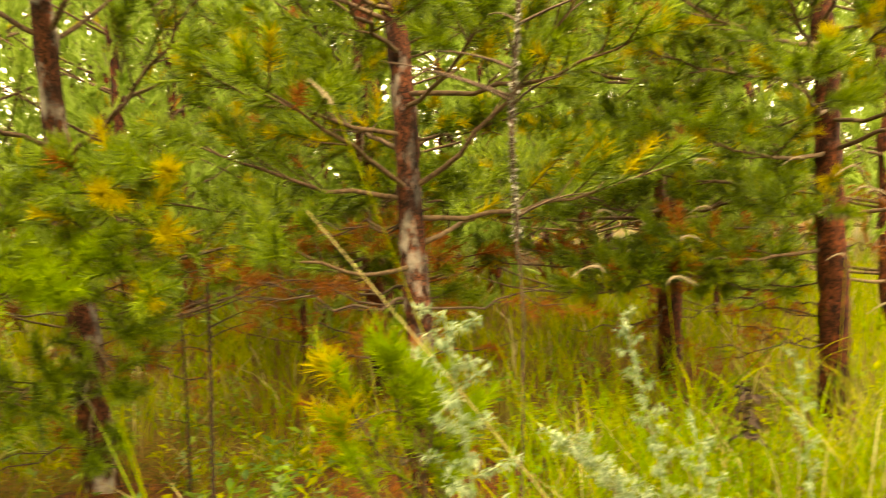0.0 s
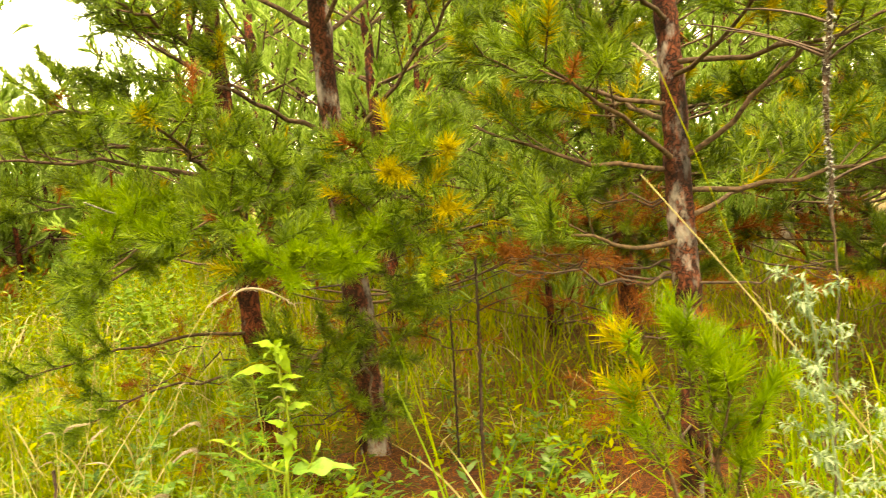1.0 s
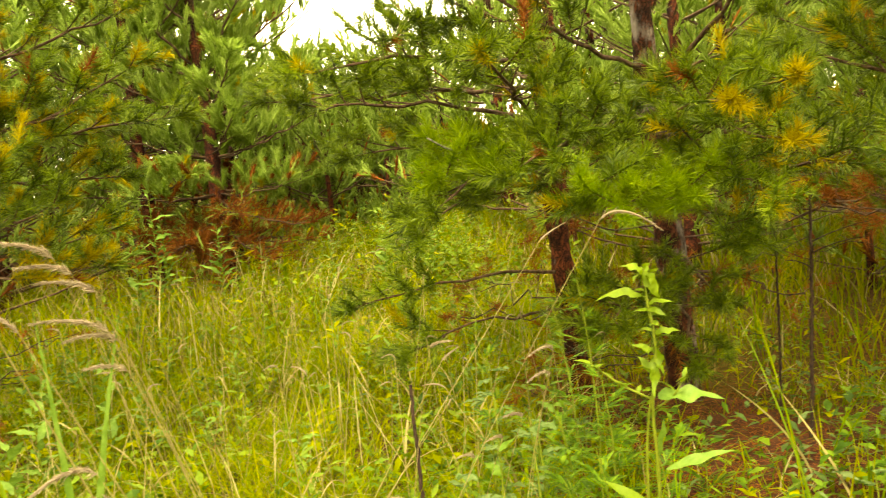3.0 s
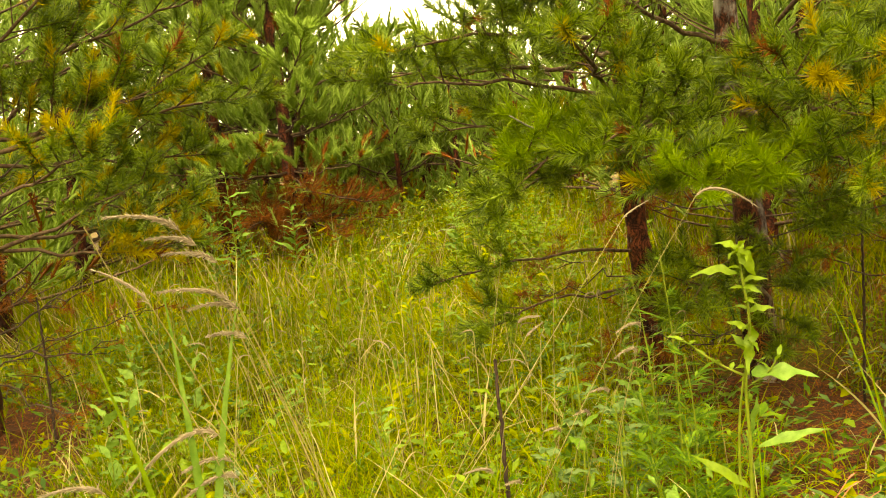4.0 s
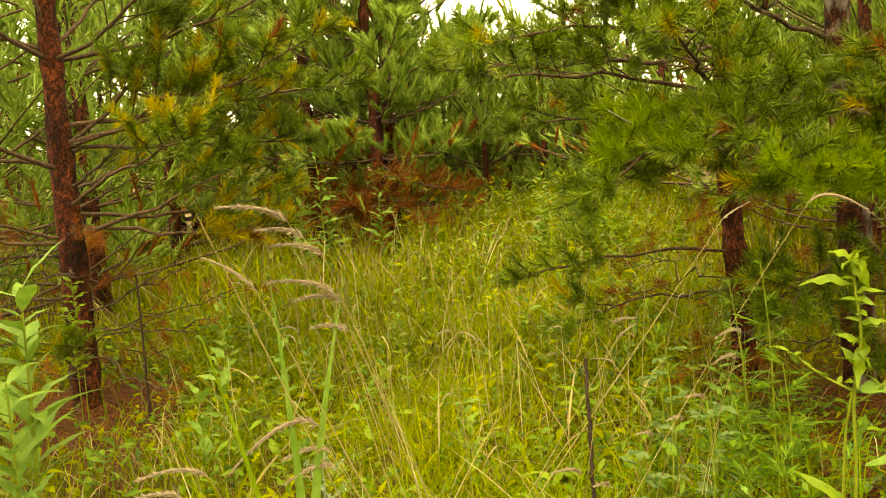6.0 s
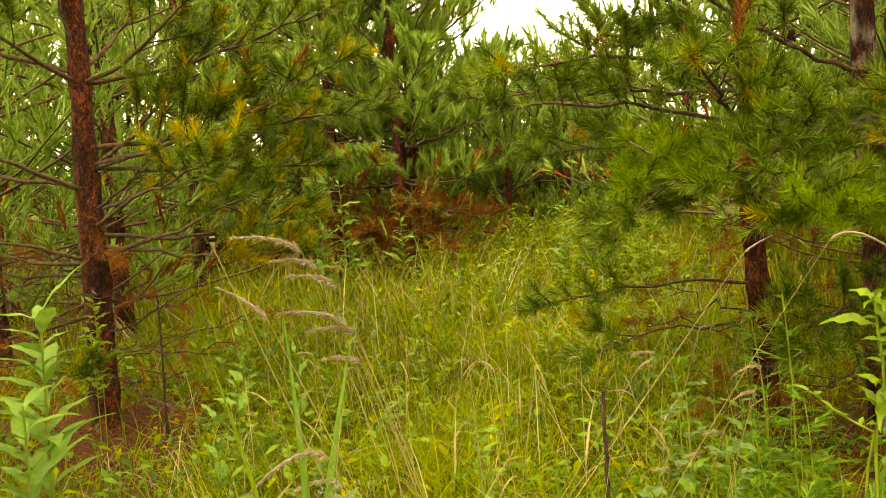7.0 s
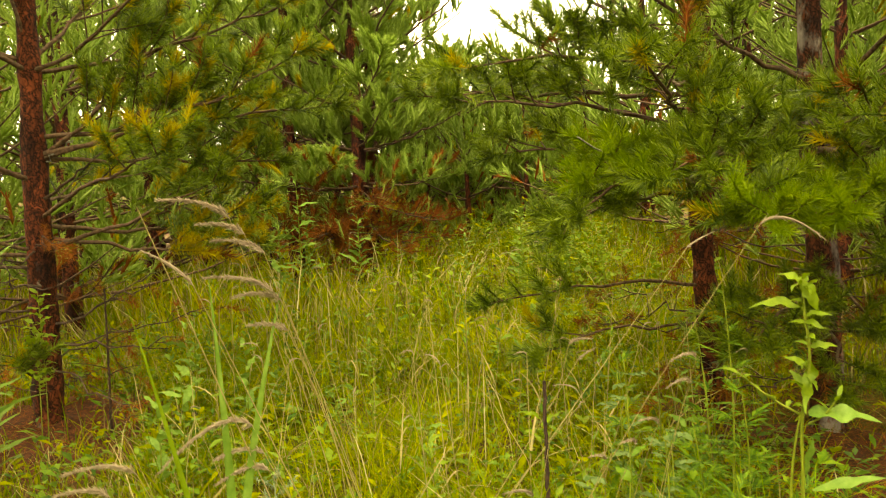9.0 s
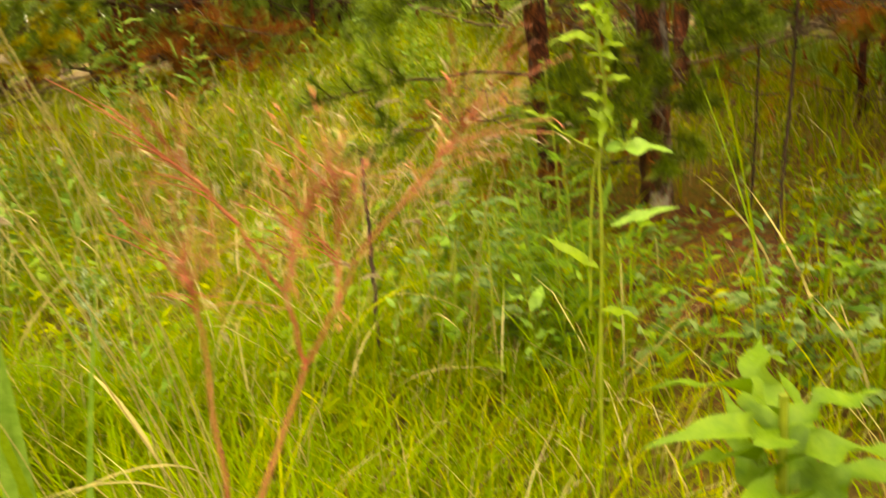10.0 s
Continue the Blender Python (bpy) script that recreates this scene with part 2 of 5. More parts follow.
def needles(build, base, way, length, per_m, size, width, rng, kinds, spread=(1.1, 0.5), body=0.0):
    """Brushes of needles round shoots: base, way (unit) and length of each shoot; kinds gives each shoot's material.
    body: radius of the close-set needle bases that fill a brush, as a lumpy spindle."""
    base, way, length = np.asarray(base, float), unit(way), np.asarray(length, float)
    kinds = np.asarray(kinds, int)
    count = np.maximum((length * per_m).astype(int), 4)
    idx = np.repeat(np.arange(len(base)), count)
    n = len(idx)
    s = rng.random(n) ** 0.9
    d, L = way[idx], length[idx]
    r = unit(rng.normal(0, 1, (n, 3)))
    r = unit(r - d * np.sum(r * d, 1, keepdims=True))
    ang = spread[0] + (spread[1] - spread[0]) * s + rng.normal(0, 0.12, n)
    nd = unit(d * np.cos(ang)[:, None] + r * np.sin(ang)[:, None] + np.array([0, 0, 0.08]))
    nl = size * rng.uniform(0.75, 1.15, n) * np.where(s > 0.93, 0.8, 1)
    p = base[idx] + d * (L * s)[:, None] + r * body * 0.7
    side = unit(np.cross(nd, unit(rng.normal(0, 1, (n, 3))))) * (width / 2)
    tip = p + nd * nl[:, None]
    v = np.stack([p - side, p + side, tip], 1)
    build.add(v, np.arange(3 * n).reshape(n, 3), kinds[idx])
    if body:
        m, seg = len(base), 3 if 0.0095 < body < 0.015 or body > 0.025 else 4
        a = unit(np.cross(way, unit(rng.normal(0, 1, (m, 3)))))
        b = np.cross(way, a)
        ang = np.arange(seg) * 2 * np.pi / seg
        rings = []
        for f, k in ((0.0, 0.6), (0.6, 1.0), (1.04, 0.3)):
            rad = (body * k * rng.uniform(0.7, 1.25, (m, seg)))[..., None]
            rings.append((base + way * (length * f)[:, None])[:, None] + rad * (np.cos(ang)[None, :, None] * a[:, None] + np.sin(ang)[None, :, None] * b[:, None]))
        v = np.stack(rings, 1).reshape(-1, 3)
        q = np.array([[i * seg + j, i * seg + (j + 1) % seg, (i + 1) * seg + (j + 1) % seg, (i + 1) * seg + j] for i in range(2) for j in range(seg)])
        build.add(v, ((np.arange(m) * 3 * seg)[:, None, None] + q[None]).reshape(-1, 4), np.repeat(kinds, len(q)))


def leaf_grid(length, width, droop, fold=0.25, n=6, blunt=0.75, wave=0.0, phase=0.0):
    """A leaf along +x, folded at its midrib and drooping to the tip: points (n x 3) and faces."""
    s = np.linspace(0, 1, n)
    w = width / 2 * np.sin(np.pi * np.clip(s, 0.02, 0.985) ** blunt)
    x = length * s * (1 - 0.12 * abs(droop) * s)
    z = -droop * length * s ** 2 * 0.5
    wl_, wr_ = w * (1 + 0.45 * wave * np.sin(19 * s + phase)), w * (1 + 0.45 * wave * np.sin(17 * s + 2 + phase))
    zl, zr = wave * w * np.sin(13 * s + phase), wave * w * np.sin(15 * s + 1.3 * phase)
    y = 0.5 * wave * width * np.sin(4 * s + phase) * s
    v = np.stack([np.stack([x, y - wl_, z + fold * w + zl], 1), np.stack([x, y, z], 1), np.stack([x, y + wr_, z + fold * w + zr], 1)], 1).reshape(-1, 3)
    f = [[3 * i + j, 3 * i + j + 1, 3 * i + j + 4, 3 * i + j + 3] for i in range(n - 1) for j in range(2)]
    return v, np.array(f)


def frame_of(way, roll=0.0):
    """Axes for a leaf that points along way, upper side up."""
    x = unit(way)
    y = unit(np.cross([0, 0, 1.0], x) + 1e-6)
    z = np.cross(x, y)
    c, s = math.cos(roll), math.sin(roll)
    return np.stack([x, c * y + s * z, -s * y + c * z])


def blades(build, x, y, z0, height, width, lean, rng, mat, curve=0.6):
    """Grass blades: arrays of roots, heights and widths; lean is the tip's sideways reach as a share of the height."""
    n = len(x)
    az = rng.random(n) * 2 * np.pi
    d = np.stack([np.cos(az), np.sin(az)], 1)
    reach = height * lean * rng.uniform(0.2, 1.4, n)
    face = az + np.pi / 2 + rng.normal(0, 0.6, n)
    w = np.stack([np.cos(face), np.sin(face)], 1) * (width / 2)[:, None]
    out = []
    for s, k in ((0.0, 0.8), (0.4, 1.0), (0.75, 0.7)):
        off = d * (reach * s ** (1 + curve * 1.5))[:, None]
        zz = z0 + height * (s - 0.12 * lean * s ** 3)
        for q in (-1, 1):
            out.append(np.concatenate([np.stack([x, y], 1) + off + q * k * w, zz[:, None]], 1))
    tip = np.concatenate([np.stack([x, y], 1) + d * reach[:, None], (z0 + height * (1 - 0.25 * lean * rng.random(n)))[:, None]], 1)
    out.append(tip)
    v = np.stack(out, 1)
    o = (np.arange(n) * 7)[:, None]
    mats = np.broadcast_to(np.asarray(mat), (n,))
    build.add(v, np.concatenate([o + [0, 1, 3, 2]]), mats)
    build.f.append((o + [2, 3, 5, 4]) + build.n - 7 * n)
    build.m.append(mats)
    build.f.append((o + [4, 5, 6]) + build.n - 7 * n)
    build.m.append(mats)


def ground_z(x, y):
    swell = 0.42 * np.exp(-(((x + 5.0) / 2.0) ** 2 + ((y - 7.4) / 2.0) ** 2))
    return 0.03 * np.sin(1.7 * x + 0.6) * np.cos(1.3 * y) + 0.02 * np.sin(4.1 * x - 2.3 * y) + swell


# ---- ground: one sheet to the horizon ----
def make_ground():
    b = Build()
    cx, cy = -2.0, 4.0
    rad = np.concatenate([np.linspace(0.0, 12, 90)[1:], 12 * 1.22 ** np.arange(1, 22)])
    na = 128
    a = np.arange(na) * 2 * np.pi / na
    X, Y = cx + rad[:, None] * np.cos(a), cy + rad[:, None] * np.sin(a)
    fine = np.array([[noise.noise((px * 3, py * 3, 0.0)) for px, py in zip(rx, ry)] for rx, ry in zip(X, Y)])
    Z = ground_z(X, Y) + 0.02 * fine
    v = np.concatenate([[[cx, cy, ground_z(cx, cy)]], np.stack([X, Y, Z], -1).reshape(-1, 3)])
    i, j = np.meshgrid(np.arange(len(rad) - 1), np.arange(na), indexing="ij")
    k = (j + 1) % na
    b.add(v, np.stack([1 + i * na + j, 1 + (i + 1) * na + j, 1 + (i + 1) * na + k, 1 + i * na + k], -1).reshape(-1, 4))
    b.f.append(np.array([[0, 1 + q, 1 + (q + 1) % na] for q in range(na)]))
    b.m.append(np.zeros(na, int))
    ob = new("ground", b.mesh("ground", [SOIL], True))
    tagged(ob, "forest floor of brown needle litter, moss and soil", "ground", kind="structure")


make_ground()


# ---- beds of fallen needles under the pines ----
def litter_bed(cx, cy, rx, ry, seed):
    b = Build()
    nr, na = 16, 56
    rng = np.random.default_rng(seed)
    ph = rng.uniform(0, 6.28, 5)
    a = np.arange(na) * 2 * np.pi / na
    edge = 1 + sum(0.16 / (k + 1) * np.sin((k + 2) * a + ph[k]) for k in range(5))
    q = np.linspace(0.02, 1, nr)[:, None]
    X, Y = cx + rx * q * edge * np.cos(a), cy + ry * q * edge * np.sin(a)
    lump = np.array([[noise.noise((px * 7, py * 7, 2.0)) for px, py in zip(u, v)] for u, v in zip(X, Y)])
    Z = ground_z(X, Y) + 0.034 * (1 - q ** 6) - 0.02 * q ** 6 + 0.018 * lump
    i, j = np.meshgrid(np.arange(nr - 1), np.arange(na), indexing="ij")
    k = (j + 1) % na
    b.add(np.stack([X, Y, Z], -1), np.stack([i * na + j, (i + 1) * na + j, (i + 1) * na + k, i * na + k], -1).reshape(-1, 4))
    b.f.append(np.array([list(range(na))]))
    b.m.append(np.zeros(1, int))
    tagged(new("litter_bed", b.mesh("litter_bed", [LITTER], True)), "bed of rust-brown fallen pine needles", "litter", kind="structure")


litter_bed(-1.32, 3.2, 0.75, 0.75, 1)
litter_bed(-0.3, 3.6, 0.8, 0.6, 2)
litter_bed(-4.55, 1.9, 0.85, 0.7, 3)
litter_bed(-6.5, 5.4, 0.7, 0.5, 4)


# ---- pines ----
NEEDLE_SET = [NEEDLE, NEEDLE_YELLOW, NEEDLE_BROWN]
FRESH_SET = [NEEDLE_FRESH, NEEDLE_YELLOW, NEEDLE_BROWN]
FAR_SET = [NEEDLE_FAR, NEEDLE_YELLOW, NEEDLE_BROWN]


class Pine:
    """A young pine: a trunk with whorls of limbs, each limb a part with its needles under it."""

    def __init__(self, x, y, r, h, lean=(0, 0), seed=1, label="young pine with reddish-brown bark and long green needles", bark=None, mats=None):
        self.rng = np.random.default_rng(seed)
        self.x, self.y, self.r, self.h, self.lean = x, y, r, h, lean
        self.z0 = float(ground_z(x, y)) - 0.03
        self.mats = mats or NEEDLE_SET
        self.ob = thing("pine_tree", (x, y, self.z0), label, "tree", "pines of the young stand")
        self.wob = self.rng.uniform(0, 6.28, 4)
        self.knots = []
        self.joined = None
        self.bark = bark or BARK

    def axis(self, z):
        z = np.asarray(z, float)
        sx = self.lean[0] * z + 0.012 * np.sin(2.1 * z + self.wob[0]) + 0.006 * np.sin(5.3 * z + self.wob[1])
        sy = self.lean[1] * z + 0.012 * np.sin(1.8 * z + self.wob[2]) + 0.006 * np.sin(4.7 * z + self.wob[3])
        return np.stack([self.x + sx, self.y + sy, self.z0 + z], -1)

    def radius(self, z):
        z = np.asarray(z, float)
        return self.r * np.clip(1 - z / self.h, 0.02, 1) ** 0.8 * (1 + 0.35 * np.exp(-z / 0.12)) + 0.004

    def trunk(self, step=0.03, seg=22):
        z = np.arange(0, self.h, step)
        c, rad = self.axis(z), self.radius(z)
        if self.knots:
            swell = np.max([np.exp(-((z - k) / 0.05) ** 2) for k in self.knots], axis=0)
            rad = rad * (1 + 0.16 * swell)
        ang = np.arange(seg) * 2 * np.pi / seg
        d = np.stack([np.cos(ang), np.sin(ang)], -1)
        rough = np.array([[noise.noise((dx * 3.2, dy * 3.2, zz * 6 + self.x)) + 0.6 * noise.noise((dx * 7, dy * 7, zz * 17)) for dx, dy in d] for zz in z])
        flake = np.where(rough > 0.15, 1.0, 0.0)
        rr = rad[:, None] * (1 + 0.07 * rough + 0.05 * flake)
        v = np.concatenate([c[:, None, :2] + rr[..., None] * d, np.broadcast_to(c[:, None, 2:3], (len(z), seg, 1))], -1)
        i, j = np.meshgrid(np.arange(len(z) - 1), np.arange(seg), indexing="ij")
        k = (j + 1) % seg
        b = Build()
        b.add(v, np.stack([i * seg + j, i * seg + k, (i + 1) * seg + k, (i + 1) * seg + j], -1).reshape(-1, 4))
        return part("trunk", b, self.bark, self.ob, smooth=True)

    def limb(self, z, tip, lift=None, f0=0.3, twig=0.32, per_m=900, size=0.052, width=0.0033, yellow=0.021, brown=0.008, r0=None, gap=0.105, bare=False, upward=0.12, spread=(1.25, 0.55), body=0.005, tuft=0, longest=1.0):
        """A living limb from the trunk at height z to tip, with side twigs and needle brushes."""
        rng = self.rng
        a, tip = self.axis(z), np.asarray(tip, float)
        span = np.linalg.norm(tip - a)
        if per_m > 800 and np.hypot(tip[0] + 0.3, tip[1]) > np.hypot(a[0] + 0.3, a[1]) + 0.15:
            per_m, width, size, body = 420, 0.0048, 0.06, 0.006
        lift = -0.05 * span if lift is None else lift
        n = max(7, int(span / 0.09))
        p = bend(a, tip, lift, n, 0.010, rng)
        s = np.linspace(0, 1, n)
        r0 = r0 or min(0.0045 + 0.004 * span, self.r * 0.26)
        w = self.joined[0] if self.joined else Build()
        tube(w, p[:: 3 if bare else 1], (r0 * (1 - s) ** 0.75 + 0.0022)[:: 3 if bare else 1], 4 if bare else 7)
        base, way, length, kind = [], [], [], []

        def shoot(q, d, L, sure=0):
            base.append(q + unit(d) * max(0.0, L - longest) * 0.5 * rng.random())
            way.append(d)
            length.append(min(L, longest))
            u = rng.random()
            kind.append(sure or (1 if u < yellow else 2 if u < yellow + brown else 0))

        for q in np.arange(f0, 0.98, gap / span):
            for sgn in (-1, 1):
                if rng.random() < 0.12:
                    continue
                f = min(q + rng.uniform(-0.3, 0.3) * gap / span, 0.98)
                o = np.array([np.interp(f, s, p[:, c]) for c in range(3)])
                t = unit(np.array([np.interp(min(f + 0.05, 1), s, p[:, c]) for c in range(3)]) - np.array([np.interp(max(f - 0.05, 0), s, p[:, c]) for c in range(3)]))
                side = unit(np.cross(t, [0, 0, 1.0]))
                tw = rng.uniform(-0.5, 0.9)
                d = unit(t * rng.uniform(0.6, 1.0) + sgn * side * rng.uniform(0.5, 1.0) * math.cos(tw) + np.array([0, 0, 1.0]) * (math.sin(tw) * 0.8 + upward))
                L = twig * rng.uniform(0.45, 1.15) * (1.1 - 0.55 * (f - f0) / (1 - f0))
                L = max(L, 0.09)
                e = o + d * L + np.array([0, 0, 0.12 * L])
                if not bare:
                    tube(w, bend(o, e, -0.03 * L, 3), np.linspace(0.0042, 0.002, 3), 3, cap=False)
                dd = unit(e - o)
                start = 0.15 if L < 0.16 else 0.35
                shoot(o + dd * L * start, dd, L * (1 - start) + 0.02)
                if L > 0.15:
                    for g in rng.uniform(0.35, 0.95, int(1 + L / (0.20 if bare else 0.13 if upward > 0.4 else 0.1))):
                        sd = unit(dd * 0.8 + unit(rng.normal(0, 1, 3)) * 0.75 + np.array([0, 0, 0.15 + upward]))
                        shoot(o + dd * L * g, sd, rng.uniform(0.08, 0.15) * (1.9 if upward > 0.4 else 1.0))
        t = unit(p[-1] - p[-3])
        shoot(p[-1] - t * 0.12, t, 0.12 if tuft else 0.17, tuft)
        for g in range(4):
            shoot(p[-1] - t * 0.02, unit(t + unit(rng.normal(0, 1, 3)) * 0.7 + np.array([0, 0, 0.2])), rng.uniform(0.04, 0.08) if tuft else rng.uniform(0.07, 0.13), tuft)
        self.knots.append(z)
        if self.joined:
            needles(self.joined[1], base, way, length, per_m, size, width, rng, kind, spread, body)
            return None
        limb = part("limb", w, TWIG, self.ob, smooth=True)
        nb = Build()
        needles(nb, base, way, length, per_m, size, width, rng, kind, spread, body)
        part("needles", nb, self.mats, limb, smooth=True)
        return limb

    def dead(self, z, az, span, rise=0.05, twigs=4, r0=0.009, brown=0.0, mat=None):
        """A bare dead limb, crooked, with a few broken twigs; brown: share of twigs that keep rusty needles."""
        rng = self.rng
        a = self.axis(z)
        d = np.array([math.cos(az), math.sin(az), rise])
        p = bend(a, a + d * span, -0.04 * span, 9, 0.02, rng)
        w = Build()
        tube(w, p, np.linspace(r0, 0.002, 9), 6)
        base, way, length = [], [], []
        for f in rng.uniform(0.25, 0.95, twigs):
            o = np.array([np.interp(f * 8, np.arange(9), p[:, c]) for c in range(3)])
            td = unit(d + rng.normal(0, 0.7, 3) * [1, 1, 0.5])
            L = rng.uniform(0.1, 0.35) * span
            tube(w, bend(o, o + td * L, -0.1 * L, 5, 0.012, rng), np.linspace(r0 * 0.45, 0.0012, 5), 4)
            for g in (0.4, 0.7, 1.0):
                if rng.random() < brown:
                    base.append(o + td * L * g)
                    way.append(unit(td + rng.normal(0, 0.5, 3) + np.array([0, 0, -0.5])))
                    length.append(0.1)
        limb = part("dead_limb", w, mat or DEADWOOD, self.ob, "bare grey-brown dead limb", True)
        if base:
            nb = Build()
            needles(nb, base, way, length, 600, 0.06, 0.0022, rng, [2] * len(base), (1.2, 0.7))
            part("dead_needles", nb, self.mats, limb, "rust-brown dead needles")
        self.knots.append(z)

    def whorl(self, z, n, reach, rise, skip=(), **kw):
        """A ring of n limbs at height z; skip: arcs of azimuth (degrees) that stay empty."""
        a0 = self.rng.uniform(0, 360)
        for i in range(n):
            az = (a0 + 360 * i / n + self.rng.uniform(-18, 18)) % 360
            if any((az - lo) % 360 < (hi - lo) % 360 for lo, hi in skip):
                continue
            R = reach * self.rng.uniform(0.75, 1.15)
            c = self.axis(z)
            tip = c + np.array([math.cos(radians(az)) * R, math.sin(radians(az)) * R, R * rise * self.rng.uniform(0.6, 1.4)])
            self.limb(z + self.rng.uniform(-0.04, 0.04), tip, **kw)


def stand_pine(x, y, r, h, seed, whorls, lean=(0, 0), dead=(), **kw):
    p = Pine(x, y, r, h, lean, seed, **kw)
    for w in whorls:
        p.whorl(*w[:4], **(w[4] if len(w) > 4 else {}))
    for d in dead:
        p.dead(*d)
    return p


def azimuth(dx, dy):
    return math.atan2(dy, dx)


def scatter_dead(p, lo, hi, n, reach, brown=0.15):
    for i in range(n):
        p.dead(p.rng.uniform(lo, hi), p.rng.uniform(0, 6.283), p.rng.uniform(0.4, 1.0) * reach, p.rng.uniform(-0.12, 0.2), int(p.rng.integers(2, 7)), p.rng.uniform(0.003, 0.006), brown)


HIGH = dict(per_m=170, width=0.0075, size=0.07, gap=0.15, upward=0.35, body=0.008)

# twin pines beside the clearing: the thicker one
pl = Pine(-1.65, 3.81, 0.058, 5.2, (-0.030, 0.0), 11, "young pine with reddish bark, grey patches and yellowing needles", BARK_GREY)
pl.limb(1.95, (-2.75, 3.3, 2.75), lift=-0.05, f0=0.45)
pl.limb(1.95, (-1.05, 3.45, 2.9), lift=-0.1, f0=0.4)
pl.limb(1.92, (-1.2, 4.6, 2.7), f0=0.4)
pl.limb(1.45, (-0.75, 3.15, 2.15), lift=-0.12, f0=0.5, yellow=0.06)
pl.limb(1.50, (-2.1, 2.7, 1.95), f0=0.4)
pl.limb(1.28, (-1.04, 2.57, 1.25), lift=0.03, f0=0.35, yellow=0.08, twig=0.26, tuft=1)
pl.limb(1.32, (-0.87, 2.63, 1.30), lift=0.0, f0=0.45, yellow=0.05, twig=0.24, tuft=1)
pl.limb(1.20, (-0.90, 2.64, 1.13), lift=0.03, f0=0.5, yellow=0.05, twig=0.22, tuft=1)
pl.limb(0.58, (-1.74, 3.05, 0.50), lift=0.03, f0=0.4, twig=0.24)
pl.limb(0.70, (-1.30, 3.25, 0.55), lift=0.03, f0=0.4, twig=0.24)
pl.limb(1.22, (-0.95, 2.62, 0.96), lift=0.05, f0=0.4, yellow=0.09)
pl.limb(1.30, (-1.68, 2.45, 1.12), lift=0.03, f0=0.4)
pl.mats = FRESH_SET
pl.limb(0.95, (-1.36, 2.50, 0.99), lift=0.0, f0=0.50, twig=0.28, yellow=0.01)
pl.limb(0.98, (-1.20, 2.58, 1.00), lift=0.0, f0=0.62, twig=0.22, yellow=0.01)
pl.mats = NEEDLE_SET
pl.limb(0.95, (-1.15, 2.95, 0.80), lift=0.05, f0=0.5, yellow=0.06)
pl.limb(0.62, (-1.60, 2.85, 0.52), lift=0.05, f0=0.55, twig=0.28, yellow=0.03)
pl.limb(0.60, (-1.35, 3.05, 0.36), lift=0.05, f0=0.5, twig=0.25, yellow=0.048)
pl.limb(0.85, (-2.3, 4.7, 1.0))
pl.limb(1.0, (-0.7, 4.3, 1.1), yellow=0.09)
# boughs above the view, added to shade the lower boughs and herbs
for tip in ((-1.2, 2.3, 2.75), (-1.75, 2.2, 2.7), (-0.75, 2.6, 2.8), (-1.45, 2.55, 2.5), (-0.95, 2.25, 2.5)):
    pl.limb(2.2, tip, f0=0.15, twig=0.42, **HIGH)
pl.whorl(2.45, 5, 1.05, 0.55, **HIGH)
pl.whorl(2.95, 5, 0.9, 0.6, **HIGH)
pl.whorl(3.5, 5, 0.7, 0.7, **HIGH)
pl.whorl(4.1, 4, 0.5, 0.8, **HIGH)
scatter_dead(pl, 0.25, 1.2, 18, 1.0, 0.4)
pl.trunk()

# its thinner neighbour, whose limbs reach over the grass
pt = Pine(-2.11, 3.66, 0.045, 4.8, (-0.012, 0.0), 12, "slender young pine with dense green boughs over the grass")
pt.limb(1.75, (-1.85, 2.45, 1.85), lift=0.05, f0=0.3)
pt.limb(1.55, (-2.45, 2.45, 1.52), lift=0.05, f0=0.3)
pt.limb(1.45, (-3.15, 2.95, 1.50), lift=0.0, f0=0.35, yellow=0.036)
pt.limb(1.25, (-1.70, 2.38, 1.48), lift=0.0, f0=0.35, yellow=0.03)
pt.limb(1.30, (-2.60, 2.60, 1.42), lift=0.04, f0=0.4, yellow=0.03)
pt.limb(1.15, (-2.95, 3.25, 1.22), lift=0.06, f0=0.4)
pt.limb(1.14, (-2.05, 2.55, 1.00), lift=0.05, f0=0.35, yellow=0.03)
pt.mats = FRESH_SET
pt.limb(1.05, (-1.76, 2.50, 1.10), lift=0.03, f0=0.55, twig=0.28, yellow=0.01)
pt.limb(1.08, (-1.95, 2.45, 1.11), lift=0.03, f0=0.6, twig=0.24, yellow=0.01)
pt.mats = NEEDLE_SET
pt.limb(1.05, (-1.52, 2.68, 1.02), lift=0.06, f0=0.4, twig=0.36, yellow=0.012)
pt.limb(1.00, (-2.25, 2.75, 0.92), lift=0.07, f0=0.4, yellow=0.03)
pt.limb(0.62, (-2.62, 2.75, 0.62), lift=0.04, f0=0.62, twig=0.22, yellow=0.06, r0=0.006)
pt.limb(0.45, (-2.45, 2.85, 0.42), lift=0.04, f0=0.75, twig=0.18, yellow=0.03, r0=0.005)
pt.limb(1.5, (-2.9, 4.6, 1.8))
pt.limb(1.2, (-2.2, 4.8, 1.3), yellow=0.09)
pt.whorl(2.15, 6, 0.95, 0.35, ((140, 235),))
# more unseen boughs, added to block light from those below
for tip in ((-2.2, 2.3, 2.7), (-2.7, 2.4, 2.6), (-1.9, 2.2, 2.45)):
    pt.limb(2.2, tip, f0=0.15, twig=0.42, **HIGH)
pt.whorl(2.6, 5, 0.9, 0.5, **HIGH)
pt.whorl(3.1, 5, 0.7, 0.6, **HIGH)
pt.whorl(3.7, 4, 0.5, 0.7, **HIGH)
